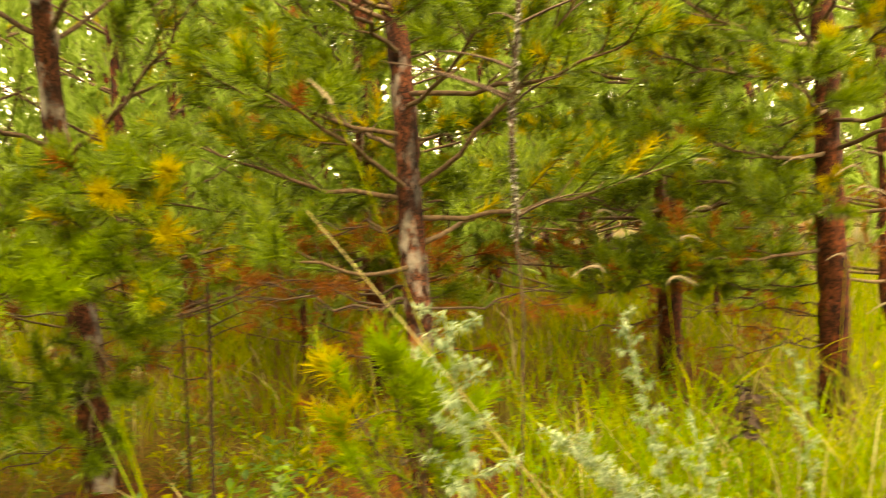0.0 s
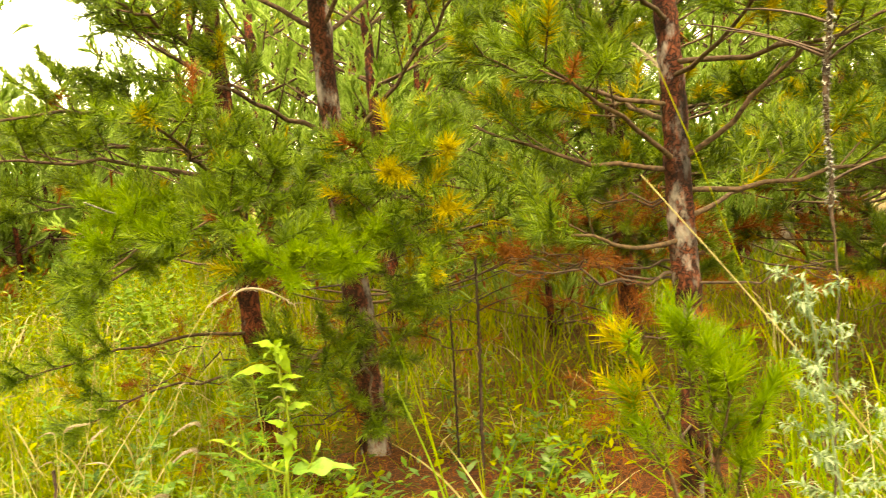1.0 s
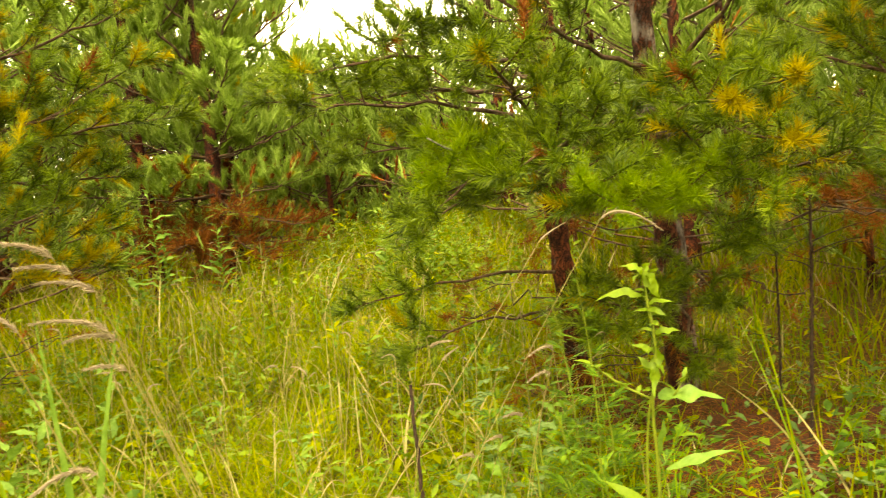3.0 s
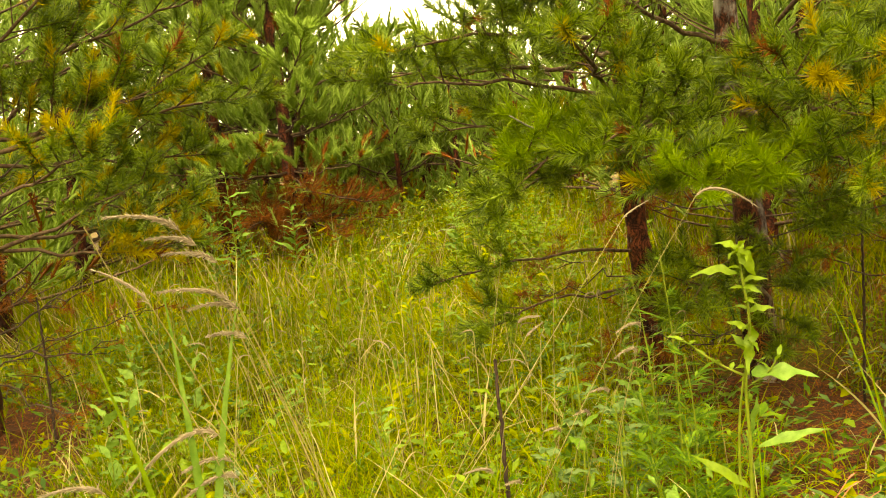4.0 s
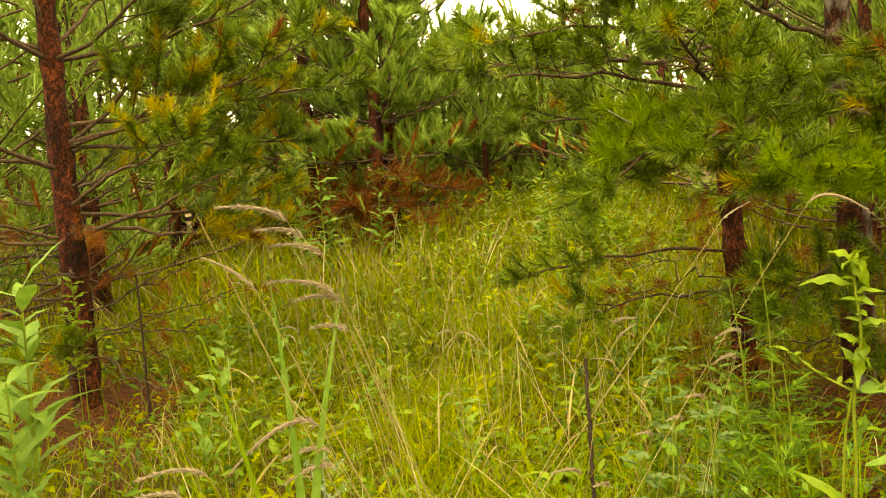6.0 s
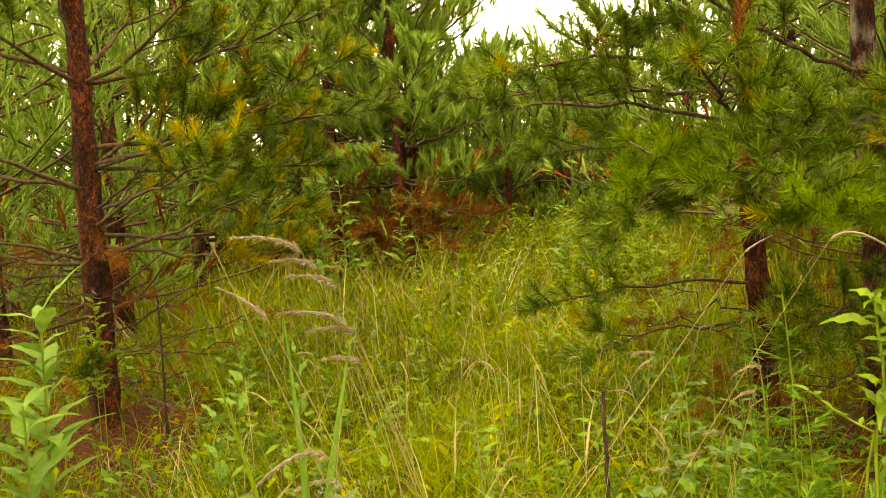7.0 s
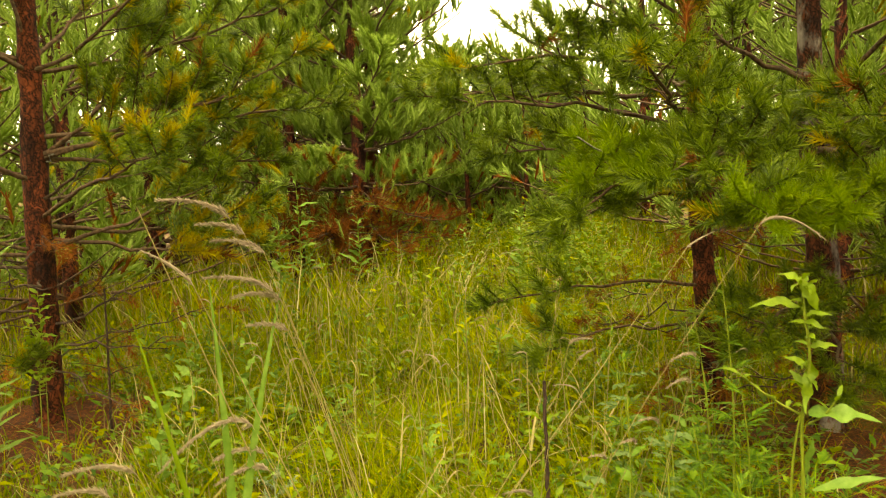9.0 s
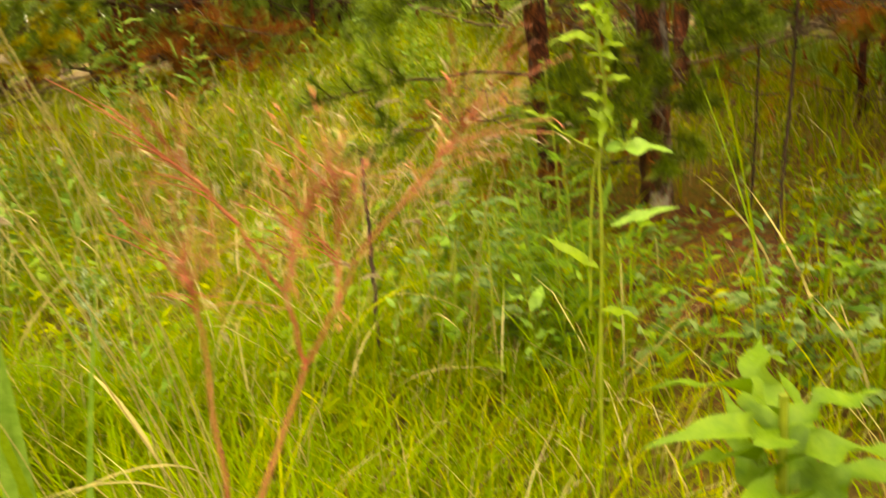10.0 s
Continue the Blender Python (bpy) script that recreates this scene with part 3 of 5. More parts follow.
pt.dead(1.10, azimuth(0.16, -0.88), 0.88, 0.09, 1, 0.010, 0.0, LICHEN)
pt.dead(1.13, azimuth(0.28, -1.38), 1.41, 0.09, 1, 0.011, 0.0, LICHEN)
scatter_dead(pt, 0.3, 0.95, 8, 0.75, 0.5)
pt.trunk()

# the pine with the pale bark further along
pc = Pine(-0.235, 3.35, 0.046, 4.9, (-0.012, 0.01), 13, "young pine with pale flaking bark and yellowing needles", BARK_GREY)
pc.limb(1.25, (0.45, 3.0, 1.95), lift=-0.1, f0=0.45, yellow=0.12)
pc.limb(1.55, (0.05, 2.60, 1.70), f0=0.45, yellow=0.12, twig=0.28)
pc.limb(1.60, (0.50, 2.75, 1.62), f0=0.4, yellow=0.12, twig=0.28)
pc.limb(1.90, (0.10, 2.55, 2.02), f0=0.35, yellow=0.10)
pc.limb(1.90, (-0.60, 2.60, 2.0), f0=0.35, yellow=0.12)
pc.limb(1.45, (-0.85, 2.95, 1.62), f0=0.4, yellow=0.14, twig=0.28)
pc.limb(1.25, (-0.62, 2.55, 1.55), lift=0.0, f0=0.45, yellow=0.09)
pc.limb(1.85, (-0.9, 3.0, 2.2), f0=0.35, yellow=0.12)
pc.limb(1.85, (0.35, 2.9, 2.3), f0=0.4, yellow=0.072)
pc.limb(1.75, (-0.4, 2.55, 1.85), f0=0.4, yellow=0.072)
pc.limb(1.22, (-1.05, 3.2, 1.45), f0=0.4, yellow=0.12)
pc.limb(0.98, (-0.62, 2.72, 1.05), f0=0.6, twig=0.22, yellow=0.018)
pc.limb(1.15, (0.75, 3.4, 1.25), f0=0.35, yellow=0.09)
pc.limb(1.05, (0.3, 4.3, 1.3), yellow=0.09)
pc.limb(1.4, (-0.7, 4.4, 1.7), yellow=0.09)
pc.whorl(2.4, 5, 1.0, 0.4, **HIGH)
pc.whorl(2.9, 5, 0.85, 0.5, **HIGH)
pc.whorl(3.5, 5, 0.6, 0.7, **HIGH)
pc.dead(0.86, azimuth(-0.75, -0.35), 0.62, 0.12, 7, 0.008, 0.35)
pc.dead(0.84, azimuth(-0.8, -0.1), 0.55, 0.22, 7, 0.006, 0.4)
pc.dead(0.82, azimuth(0.9, -0.3), 0.5, 0.15, 4, 0.006, 0.1)
pc.dead(0.9, azimuth(-0.9, 0.3), 0.6, 0.1, 6, 0.006, 0.4)
scatter_dead(pc, 0.25, 1.15, 10, 0.65, 0.4)
pc.trunk()

# the pine at the clearing's other edge
pw = Pine(-4.56, 1.85, 0.056, 5.4, (0.004, 0.008), 14, "young pine with dark red-brown bark and bare lower limbs")
pw.limb(0.88, (-3.90, 2.40, 1.17), lift=-0.02, f0=0.62, yellow=0.22, r0=0.0105)
pw.limb(1.29, (-3.86, 2.36, 1.60), lift=-0.03, f0=0.45, yellow=0.22, r0=0.009)
pw.limb(1.29, (-4.02, 2.30, 1.95), lift=-0.07, f0=0.40, yellow=0.18, r0=0.010)
pw.limb(1.20, (-4.25, 1.10, 1.52), lift=-0.02, f0=0.62, yellow=0.05, r0=0.011)
pw.limb(1.70, (-4.25, 1.25, 2.00), lift=-0.02, f0=0.60, yellow=0.05, r0=0.011)
pw.limb(1.70, (-4.46, 1.76, 2.40), lift=-0.03, f0=0.65, yellow=0.05, r0=0.010)
pw.limb(0.88, (-4.45, 1.15, 1.12), lift=-0.02, f0=0.75, yellow=0.05, r0=0.008, twig=0.2)
pw.limb(1.02, (-3.55, 1.95, 1.30), lift=0.02, f0=0.5, yellow=0.22)
pw.limb(1.32, (-3.45, 2.60, 1.72), lift=-0.06, f0=0.42, yellow=0.18)
pw.limb(1.40, (-3.60, 2.90, 1.50), lift=0.0, f0=0.4, yellow=0.22)
pw.limb(1.30, (-3.9, 2.8, 1.25), lift=0.0, f0=0.35, yellow=0.18)
pw.limb(1.70, (-3.55, 2.1, 2.15), lift=-0.08, f0=0.4, yellow=0.14)
pw.limb(1.70, (-3.8, 2.9, 2.05), lift=-0.06, f0=0.4, yellow=0.14)
pw.limb(1.75, (-4.75, 0.75, 2.2), lift=-0.05, f0=0.45)
pw.limb(1.75, (-4.9, 2.6, 2.6), lift=-0.1, f0=0.4)
pw.limb(1.22, (-5.2, 0.95, 1.6), lift=-0.05, f0=0.5)
pw.limb(0.85, (-5.3, 1.2, 1.05), lift=-0.02, f0=0.5)
pw.limb(1.1, (-5.3, 2.6, 1.3), yellow=0.18)
pw.limb(1.0, (-4.3, 3.0, 1.0), yellow=0.2, f0=0.35)
pw.limb(0.95, (-3.95, 2.65, 0.85), yellow=0.2, f0=0.5)
pw.limb(0.24, (-4.3, 1.62, 0.42), f0=0.5, twig=0.2, yellow=0.066)
# overhanging boughs added out of view to darken the ground at the trunk
for tip in ((-4.1, 0.75, 2.6), (-4.65, 0.65, 2.6), (-3.6, 1.1, 2.6), (-5.2, 0.8, 2.6)):
    pw.limb(2.1, tip, f0=0.15, twig=0.42, **HIGH)
pw.whorl(2.2, 5, 1.2, 0.4)
pw.whorl(2.65, 5, 1.0, 0.5, **HIGH)
pw.whorl(3.2, 5, 0.85, 0.6, **HIGH)
pw.whorl(3.8, 5, 0.65, 0.7, **HIGH)
pw.dead(0.52, azimuth(0.29, 0.16), 0.55, 0.42, 7, 0.008, 0.15)
pw.dead(1.27, azimuth(0.11, 0.08), 0.20, 0.55, 1, 0.006, 0.0, LICHEN)
pw.dead(0.75, azimuth(0.7, -0.5), 0.85, 0.1, 7, 0.006, 0.0)
pw.dead(0.8, azimuth(-0.7, -0.5), 1.0, 0.12, 8, 0.009, 0.0)
pw.dead(0.6, azimuth(-0.8, -0.4), 0.8, 0.1, 9, 0.006, 0.0)
pw.dead(1.1, azimuth(0.9, 0.2), 0.5, 0.45, 2, 0.009, 0.0)
scatter_dead(pw, 0.2, 1.1, 16, 0.8, 0.3)
pw.trunk()

# the pine at the far side of the tall grass
pr = Pine(1.72, 4.36, 0.064, 5.0, (-0.03, 0.0), 15, "young pine with red-brown bark standing in tall grass")
pr.limb(1.65, (1.05, 3.35, 2.1), yellow=0.18, f0=0.4)
pr.limb(1.50, (1.10, 3.20, 1.55), yellow=0.10, f0=0.35)
pr.limb(1.80, (0.70, 3.40, 1.90), yellow=0.10, f0=0.35)
pr.limb(1.45, (1.85, 3.25, 1.50), yellow=0.10, f0=0.4)
pr.limb(1.85, (1.95, 3.30, 1.95), yellow=0.10, f0=0.35)
pr.limb(1.65, (0.75, 4.0, 1.75), yellow=0.18, f0=0.3)
pr.limb(1.3, (0.85, 3.5, 1.35), yellow=0.15, f0=0.35)
pr.limb(1.3, (2.2, 3.3, 1.75), yellow=0.12, f0=0.5)
pr.limb(1.15, (0.6, 4.6, 1.3), yellow=0.18, f0=0.35)
pr.limb(1.0, (2.6, 3.9, 1.2), yellow=0.072)
pr.limb(1.05, (1.2, 3.7, 1.05), yellow=0.09, f0=0.3)
pr.limb(1.75, (1.65, 3.6, 1.75), yellow=0.09, f0=0.3)
pr.limb(0.85, (0.9, 4.1, 0.85), yellow=0.18, f0=0.35, brown=0.1)
pr.limb(1.9, (1.5, 3.2, 2.35), yellow=0.15, f0=0.35)
pr.whorl(2.2, 5, 1.1, 0.4, (), yellow=0.072)
pr.whorl(2.7, 5, 1.0, 0.5, **HIGH)
pr.whorl(3.3, 5, 0.7, 0.6, **HIGH)
scatter_dead(pr, 0.3, 1.1, 12, 0.9, 0.5)
pr.trunk()

# a second rank behind them
MID = dict(per_m=460, width=0.0064, size=0.062, gap=0.12, upward=0.3, f0=0.2, yellow=0.05, body=0.007)
q1 = stand_pine(1.14, 5.25, 0.062, 5.0, 21, [(0.75, 5, 1.0, 0.0, dict(MID, brown=0.2)), (1.0, 6, 1.2, 0.15, MID), (1.35, 6, 1.2, 0.25, MID), (1.75, 6, 1.15, 0.35, MID), (2.2, 5, 1.0, 0.45, MID), (2.7, 5, 0.8, 0.5, HIGH), (3.3, 5, 0.7, 0.6, HIGH)], (-0.02, 0))
q1.limb(1.65, (0.92, 4.45, 1.25), yellow=0.06, f0=0.1)
q1.limb(1.25, (0.98, 4.45, 0.85), yellow=0.09, f0=0.1)
q1.limb(2.05, (0.88, 4.5, 1.7), yellow=0.06, f0=0.1)
q1.limb(0.9, (1.1, 4.5, 0.6), yellow=0.06, f0=0.15, brown=0.15)
q1.limb(0.75, (0.55, 4.55, 0.62), yellow=0.06, f0=0.15)
q1.limb(0.7, (1.55, 4.55, 0.58), yellow=0.06, f0=0.15)
scatter_dead(q1, 0.3, 1.0, 12, 1.0, 0.5)
q1.trunk(0.05, 14)
q2 = stand_pine(-0.57, 5.25, 0.05, 5.0, 22, [(0.85, 5, 1.0, 0.0, dict(MID, brown=0.3)), (1.15, 6, 1.1, 0.15, MID), (1.5, 6, 1.1, 0.25, dict(MID, yellow=0.12)), (1.9, 6, 1.0, 0.35, MID), (2.3, 5, 1.0, 0.4, MID), (2.8, 5, 0.8, 0.5, HIGH), (3.4, 5, 0.7, 0.6, HIGH)], (0, 0))
q2.limb(1.6, (-0.55, 4.5, 1.3), yellow=0.12, f0=0.1)
q2.limb(1.2, (-0.5, 4.45, 0.9), yellow=0.09, f0=0.1, brown=0.1)
q2.limb(2.0, (-0.6, 4.5, 1.7), yellow=0.12, f0=0.1)
q2.limb(0.85, (-0.95, 4.55, 0.66), yellow=0.08, f0=0.15, brown=0.1)
q2.limb(0.8, (-0.1, 4.5, 0.62), yellow=0.08, f0=0.15, brown=0.1)
scatter_dead(q2, 0.3, 1.2, 6, 0.9, 0.6)
q2.trunk(0.05, 14)
FAR = dict(per_m=620, width=0.0048, size=0.042, gap=0.14, upward=0.55, spread=(0.95, 0.45), f0=0.15, yellow=0.02, body=0.017, longest=0.16)
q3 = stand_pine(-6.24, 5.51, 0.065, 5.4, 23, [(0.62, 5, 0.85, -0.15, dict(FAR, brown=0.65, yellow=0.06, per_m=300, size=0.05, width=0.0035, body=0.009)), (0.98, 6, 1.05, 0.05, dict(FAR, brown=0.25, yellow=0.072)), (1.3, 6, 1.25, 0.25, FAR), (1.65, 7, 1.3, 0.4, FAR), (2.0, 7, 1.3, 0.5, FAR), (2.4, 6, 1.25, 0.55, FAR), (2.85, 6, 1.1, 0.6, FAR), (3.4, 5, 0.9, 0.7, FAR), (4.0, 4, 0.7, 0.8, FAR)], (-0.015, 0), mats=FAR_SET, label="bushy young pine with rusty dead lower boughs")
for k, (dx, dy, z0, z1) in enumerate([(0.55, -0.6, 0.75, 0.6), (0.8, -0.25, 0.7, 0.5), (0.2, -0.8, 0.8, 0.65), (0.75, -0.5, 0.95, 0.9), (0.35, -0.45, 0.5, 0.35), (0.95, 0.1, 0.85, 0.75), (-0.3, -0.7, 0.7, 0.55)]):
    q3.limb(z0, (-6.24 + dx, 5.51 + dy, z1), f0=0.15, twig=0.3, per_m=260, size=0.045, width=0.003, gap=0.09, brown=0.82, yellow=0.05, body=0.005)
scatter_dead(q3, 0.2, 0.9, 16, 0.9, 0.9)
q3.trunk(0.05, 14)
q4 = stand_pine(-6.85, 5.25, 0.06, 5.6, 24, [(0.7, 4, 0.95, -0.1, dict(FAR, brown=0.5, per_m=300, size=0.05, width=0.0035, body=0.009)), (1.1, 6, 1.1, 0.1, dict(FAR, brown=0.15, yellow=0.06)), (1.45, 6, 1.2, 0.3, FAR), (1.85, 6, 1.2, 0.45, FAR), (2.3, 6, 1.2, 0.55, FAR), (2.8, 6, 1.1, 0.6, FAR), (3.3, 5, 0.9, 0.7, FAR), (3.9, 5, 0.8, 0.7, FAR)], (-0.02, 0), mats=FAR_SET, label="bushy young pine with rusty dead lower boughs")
scatter_dead(q4, 0.2, 0.9, 13, 0.9, 0.9)
q4.trunk(0.05, 14)


# ---- the stand behind: a few grown once, then copied ----
def far_pine(seed, h, r, reach, first, x, y, blunt=0.7, per_m=80, width=0.0145, size=0.105, gap=0.32, body=0.03, label="young pine of the stand with a dense bluish-green crown, haze in its colour"):
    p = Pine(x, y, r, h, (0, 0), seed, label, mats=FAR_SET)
    p.joined = (Build(), Build())
    z, k = first, 0
    while z < h - 0.35:
        f = (z - first) / (h - first)
        p.whorl(z, 6, reach * (1 - f) ** blunt + 0.12, 0.3 + 0.7 * f, (), per_m=per_m, width=width, size=size, gap=gap, twig=0.5, yellow=0.018, brown=0.12 if k == 0 else 0.01, bare=True, f0=0.12, upward=0.6, spread=(0.9, 0.4), body=body, longest=0.17)
        z, k = z + (0.4 if k % 2 else 0.48), k + 1
    p.trunk(0.12, 9)
    tagged(part("branchwork", p.joined[0], TWIG, p.ob, smooth=True), kind="stuff")
    part("crown", p.joined[1], p.mats, p.ob, smooth=True)
    return p


KINDS = [far_pine(101, 5.2, 0.06, 1.35, 0.4, 2.9, 6.3, 0.7, 105, 0.0092, 0.050, 0.36, 0.0125), far_pine(102, 4.6, 0.055, 1.25, 0.35, -9.4, 4.2, 0.7, 105, 0.0092, 0.050, 0.36, 0.0125)]
BEHIND = [far_pine(103, 5.8, 0.065, 1.4, 0.5, -3.3, 8.6, 0.7, 72, 0.0120, 0.054, 0.46, 0.0145), far_pine(107, 5.0, 0.06, 1.35, 0.4, 1.4, 9.8, 0.7, 72, 0.0120, 0.054, 0.46, 0.0145)]
SMALL = far_pine(104, 1.9, 0.03, 0.8, 0.15, -5.9, 9.9, 0.9, 80, 0.0110, 0.054, 0.32, 0.013)
DISTANT = [far_pine(105, 5.6, 0.06, 1.45, 0.4, -2.2, 13.4, 0.7, 36, 0.028, 0.085, 0.64, 0.030, "distant young pine with a soft bluish crown, haze in its colour"), far_pine(106, 5.0, 0.06, 1.4, 0.3, 0.6, 13.0, 0.7, 36, 0.028, 0.085, 0.64, 0.030, "distant young pine with a soft bluish crown, haze in its colour")]


def plant_stand():
    rng = np.random.default_rng(77)
    put = [(-1.65, 3.81), (-2.11, 3.66), (-0.235, 3.35), (-4.56, 1.85), (1.72, 4.36), (1.14, 5.25), (-0.57, 5.25), (-6.24, 5.51), (-6.85, 5.25), (2.9, 6.3), (-9.4, 4.2), (-3.3, 8.6), (-5.9, 9.9), (-2.2, 13.4), (0.6, 13.0), (1.4, 9.8)]

    def fill(count, yaws, near, far, room, low):
        done = tries = 0
        while done < count and tries < 4000:
            tries += 1
            yaw, d = rng.uniform(*yaws), near + (far - near) * rng.random() ** 0.8
            x, y = -0.45 - math.sin(radians(yaw)) * d, 0.05 + math.cos(radians(yaw)) * d
            if any((x - a) ** 2 + (y - b) ** 2 < room ** 2 for a, b in put):
                continue
            put.append((x, y))
            done += 1
            src = SMALL if low else (DISTANT if near > 10.9 else BEHIND if d > 8.8 else KINDS)[int(rng.integers(2))]
            copy_thing(src.ob, pose(x, y, float(ground_z(x, y)) - 0.03, 0, 0, rng.uniform(0, 360)) @ Matrix.Scale(rng.uniform(0.95, 1.2) if low else rng.uniform(0.85, 1.12), 4))

    # unseen pines added behind and beside the camera to shade the foreground
    for k, (x, y) in enumerate([(-3.6, -0.9), (0.5, -1.9), (2.2, -0.6), (-6.3, -0.6), (3.4, 1.4), (-4.9, -0.5), (-2.3, -1.3), (2.15, 0.95), (1.1, -1.2), (-1.0, -1.7)]):
        put.append((x, y))
        copy_thing(BEHIND[k % 2].ob, pose(x, y, float(ground_z(x, y)) - 0.03, 0, 0, 50 * k))
    for k, (x, y) in enumerate([(-0.15, 7.6), (1.9, 6.9), (-1.2, 6.4)]):
        copy_thing(SMALL.ob, pose(x, y, float(ground_z(x, y)) - 0.03, 0, 0, 70 * k) @ Matrix.Scale(0.72 + 0.06 * k, 4))
    for k, (x, y) in enumerate([(-7.35, 6.75), (-4.75, 8.0), (-8.15, 7.9), (-5.75, 9.1)]):
        put.append((x, y))
        copy_thing(BEHIND[k % 2].ob, pose(x, y, float(ground_z(x, y)) - 0.03, 0, 0, 40 + 80 * k) @ Matrix.Scale(1.0 if k < 2 else 0.82, 4))
    fill(15, (31, 44), 9.5, 12.5, 0.6, True)
    fill(14, (31, 44), 12.5, 16, 0.7, True)
    fill(3, (44.5, 48.5), 9.3, 12.5, 1.0, False)
    fill(13, (46.5, 60), 8.6, 12.5, 1.0, False)
    fill(8, (63, 78), 6.2, 11, 1.2, False)
    fill(3, (55, 64), 9.5, 12, 1.1, False)
    fill(6, (26, 30.5), 8.2, 12, 1.0, False)
    fill(10, (14, 27.5), 6.3, 12, 1.1, False)
    fill(13, (-32, 18), 9.3, 12, 1.0, False)
    fill(4, (-30, 14), 6.9, 9, 1.2, False)
    fill(14, (-34, 31), 11, 16, 1.3, False)
    fill(9, (47.5, 78), 12, 17, 1.4, False)


plant_stand()

# the little pine in front of the pale-barked one
ps = Pine(-0.22, 2.26, 0.009, 0.78, (0, 0), 31, "small bright green pine sapling among the grass", mats=FRESH_SET)
for z0, x, y, z, yel, tuft in [(0.50, -0.383, 2.147, 0.82, 0.3, 1), (0.58, -0.25, 2.15, 0.83, 0.2, 0), (0.45, -0.184, 2.15, 0.76, 0.02, 0), (0.40, -0.155, 2.13, 0.70, 0.02, 0), (0.38, -0.375, 2.15, 0.67, 0.3, 0), (0.25, -0.14, 2.16, 0.54, 0.1, 0), (0.42, -0.08, 2.17, 0.68, 0.15, 0), (0.5, -0.2, 2.42, 0.75, 0.1, 0)]:
    ps.limb(z0, (x, y, z), lift=-0.03, f0=0.55, twig=0.10, gap=0.075, per_m=650, size=0.05, yellow=yel, r0=0.004, body=0.003, tuft=tuft)
ps.trunk(0.05, 8)


# ---- grass ----
def depth_of(x, y):
    return np.hypot(x + 0.45, y - 0.05)


TRUNKS = np.array([(-1.65, 3.81), (-2.11, 3.66), (-0.235, 3.35), (-4.56, 1.85), (1.72, 4.36), (1.14, 5.25), (-0.57, 5.25), (-6.24, 5.51), (-6.85, 5.25)])


def litter(x, y):
    """0 in the open grass, 1 on the bare needle litter round the pines."""
    m = np.zeros_like(x)
    for (a, b), R in zip(TRUNKS, [0.6, 0.3, 0.5, 0.42, 0.3, 0.6, 0.8, 0.5, 0.5]):
        m = np.maximum(m, np.clip(1.4 - np.hypot(x - a, y - b) / R, 0, 1))
    m = np.maximum(m, np.clip(1.5 - np.hypot((x + 1.32) / 0.50, (y - 3.12) / 0.52), 0, 1))
    m = np.maximum(m, 0.8 * np.clip(1.5 - np.hypot((x + 1.45) / 0.34, (y - 2.3) / 0.38), 0, 1))
    return m


def sow(n, seed, yaws, near, far, power=0.5):
    rng = np.random.default_rng(seed)
    yaw = np.radians(rng.uniform(*yaws, n))
    d = near + (far - near) * rng.random(n) ** power
    return rng, -0.45 - np.sin(yaw) * d, 0.05 + np.cos(yaw) * d


def grass_patch(name, n, seed, yaws, near, far, low, high, wide, shares, label, power=0.6, keep=0.1, lean=0.55):
    rng, x, y = sow(n, seed, yaws, near, far, power)
    ok = rng.random(n) > litter(x, y) * (1 - keep)
    clump = np.array([noise.noise((a * 1.6, b * 1.6, seed)) for a, b in zip(x, y)])
    fine = np.array([noise.noise((a * 5.5, b * 5.5, seed + 9)) for a, b in zip(x, y)])
    ok &= rng.random(n) < 0.68 + 0.8 * clump + 0.7 * fine
    x, y, clump = x[ok], y[ok], clump[ok]
    h = rng.uniform(low, high, len(x)) * (1 + 0.45 * clump)
    w = rng.uniform(*wide, len(x)) * (0.6 + 0.4 * np.clip(depth_of(x, y) / 3, 0.5, 2))
    mat = rng.choice(3, len(x), p=shares)
    b = Build()
    blades(b, x, y, ground_z(x, y) - 0.01, h, w, lean, rng, mat)
    ob = new(name, b.mesh(name, [GRASS, GRASS_LUSH, STRAW]))
    return tagged(ob, label, "grass", kind="stuff")


grass_patch("meadow_grass", 38000, 1, (20, 61), 0.7, 6.0, 0.06, 0.23, (0.0022, 0.0048), [0.56, 0.37, 0.07], "yellow-green meadow grass filling the clearing", lean=1.3)
grass_patch("meadow_grass", 8000, 11, (18, 66), 0.6, 2.3, 0.1, 0.36, (0.003, 0.0065), [0.12, 0.83, 0.05], "lush green grass at the clearing's near side", lean=0.9)
grass_patch("meadow_grass", 15000, 2, (20, 75), 5.5, 14, 0.10, 0.34, (0.005, 0.009), [0.74, 0.16, 0.1], "yellow-green meadow grass filling the clearing", lean=0.8)
grass_patch("meadow_grass", 19000, 8, (25, 48), 4.0, 10.8, 0.1, 0.34, (0.003, 0.006), [0.68, 0.14, 0.18], "taller yellow-green grass at the clearing's end", lean=0.8)
grass_patch("tall_grass", 4500, 12, (40, 64), 5.0, 8.8, 0.2, 0.6, (0.004, 0.008), [0.6, 0.15, 0.25], "tall grass and straw at the foot of the far pines", lean=0.7)
grass_patch("tall_grass", 900, 3, (18, 62), 1.3, 6.5, 0.3, 0.6, (0.0022, 0.004), [0.4, 0.15, 0.45], "tall thin grass and dry stalks in the clearing", lean=0.5)
grass_patch("verge_grass", 17000, 4, (-38, 24), 0.8, 4.2, 0.05, 0.20, (0.003, 0.006), [0.45, 0.42, 0.13], "green grass between the pines", keep=0.04, lean=1.2)
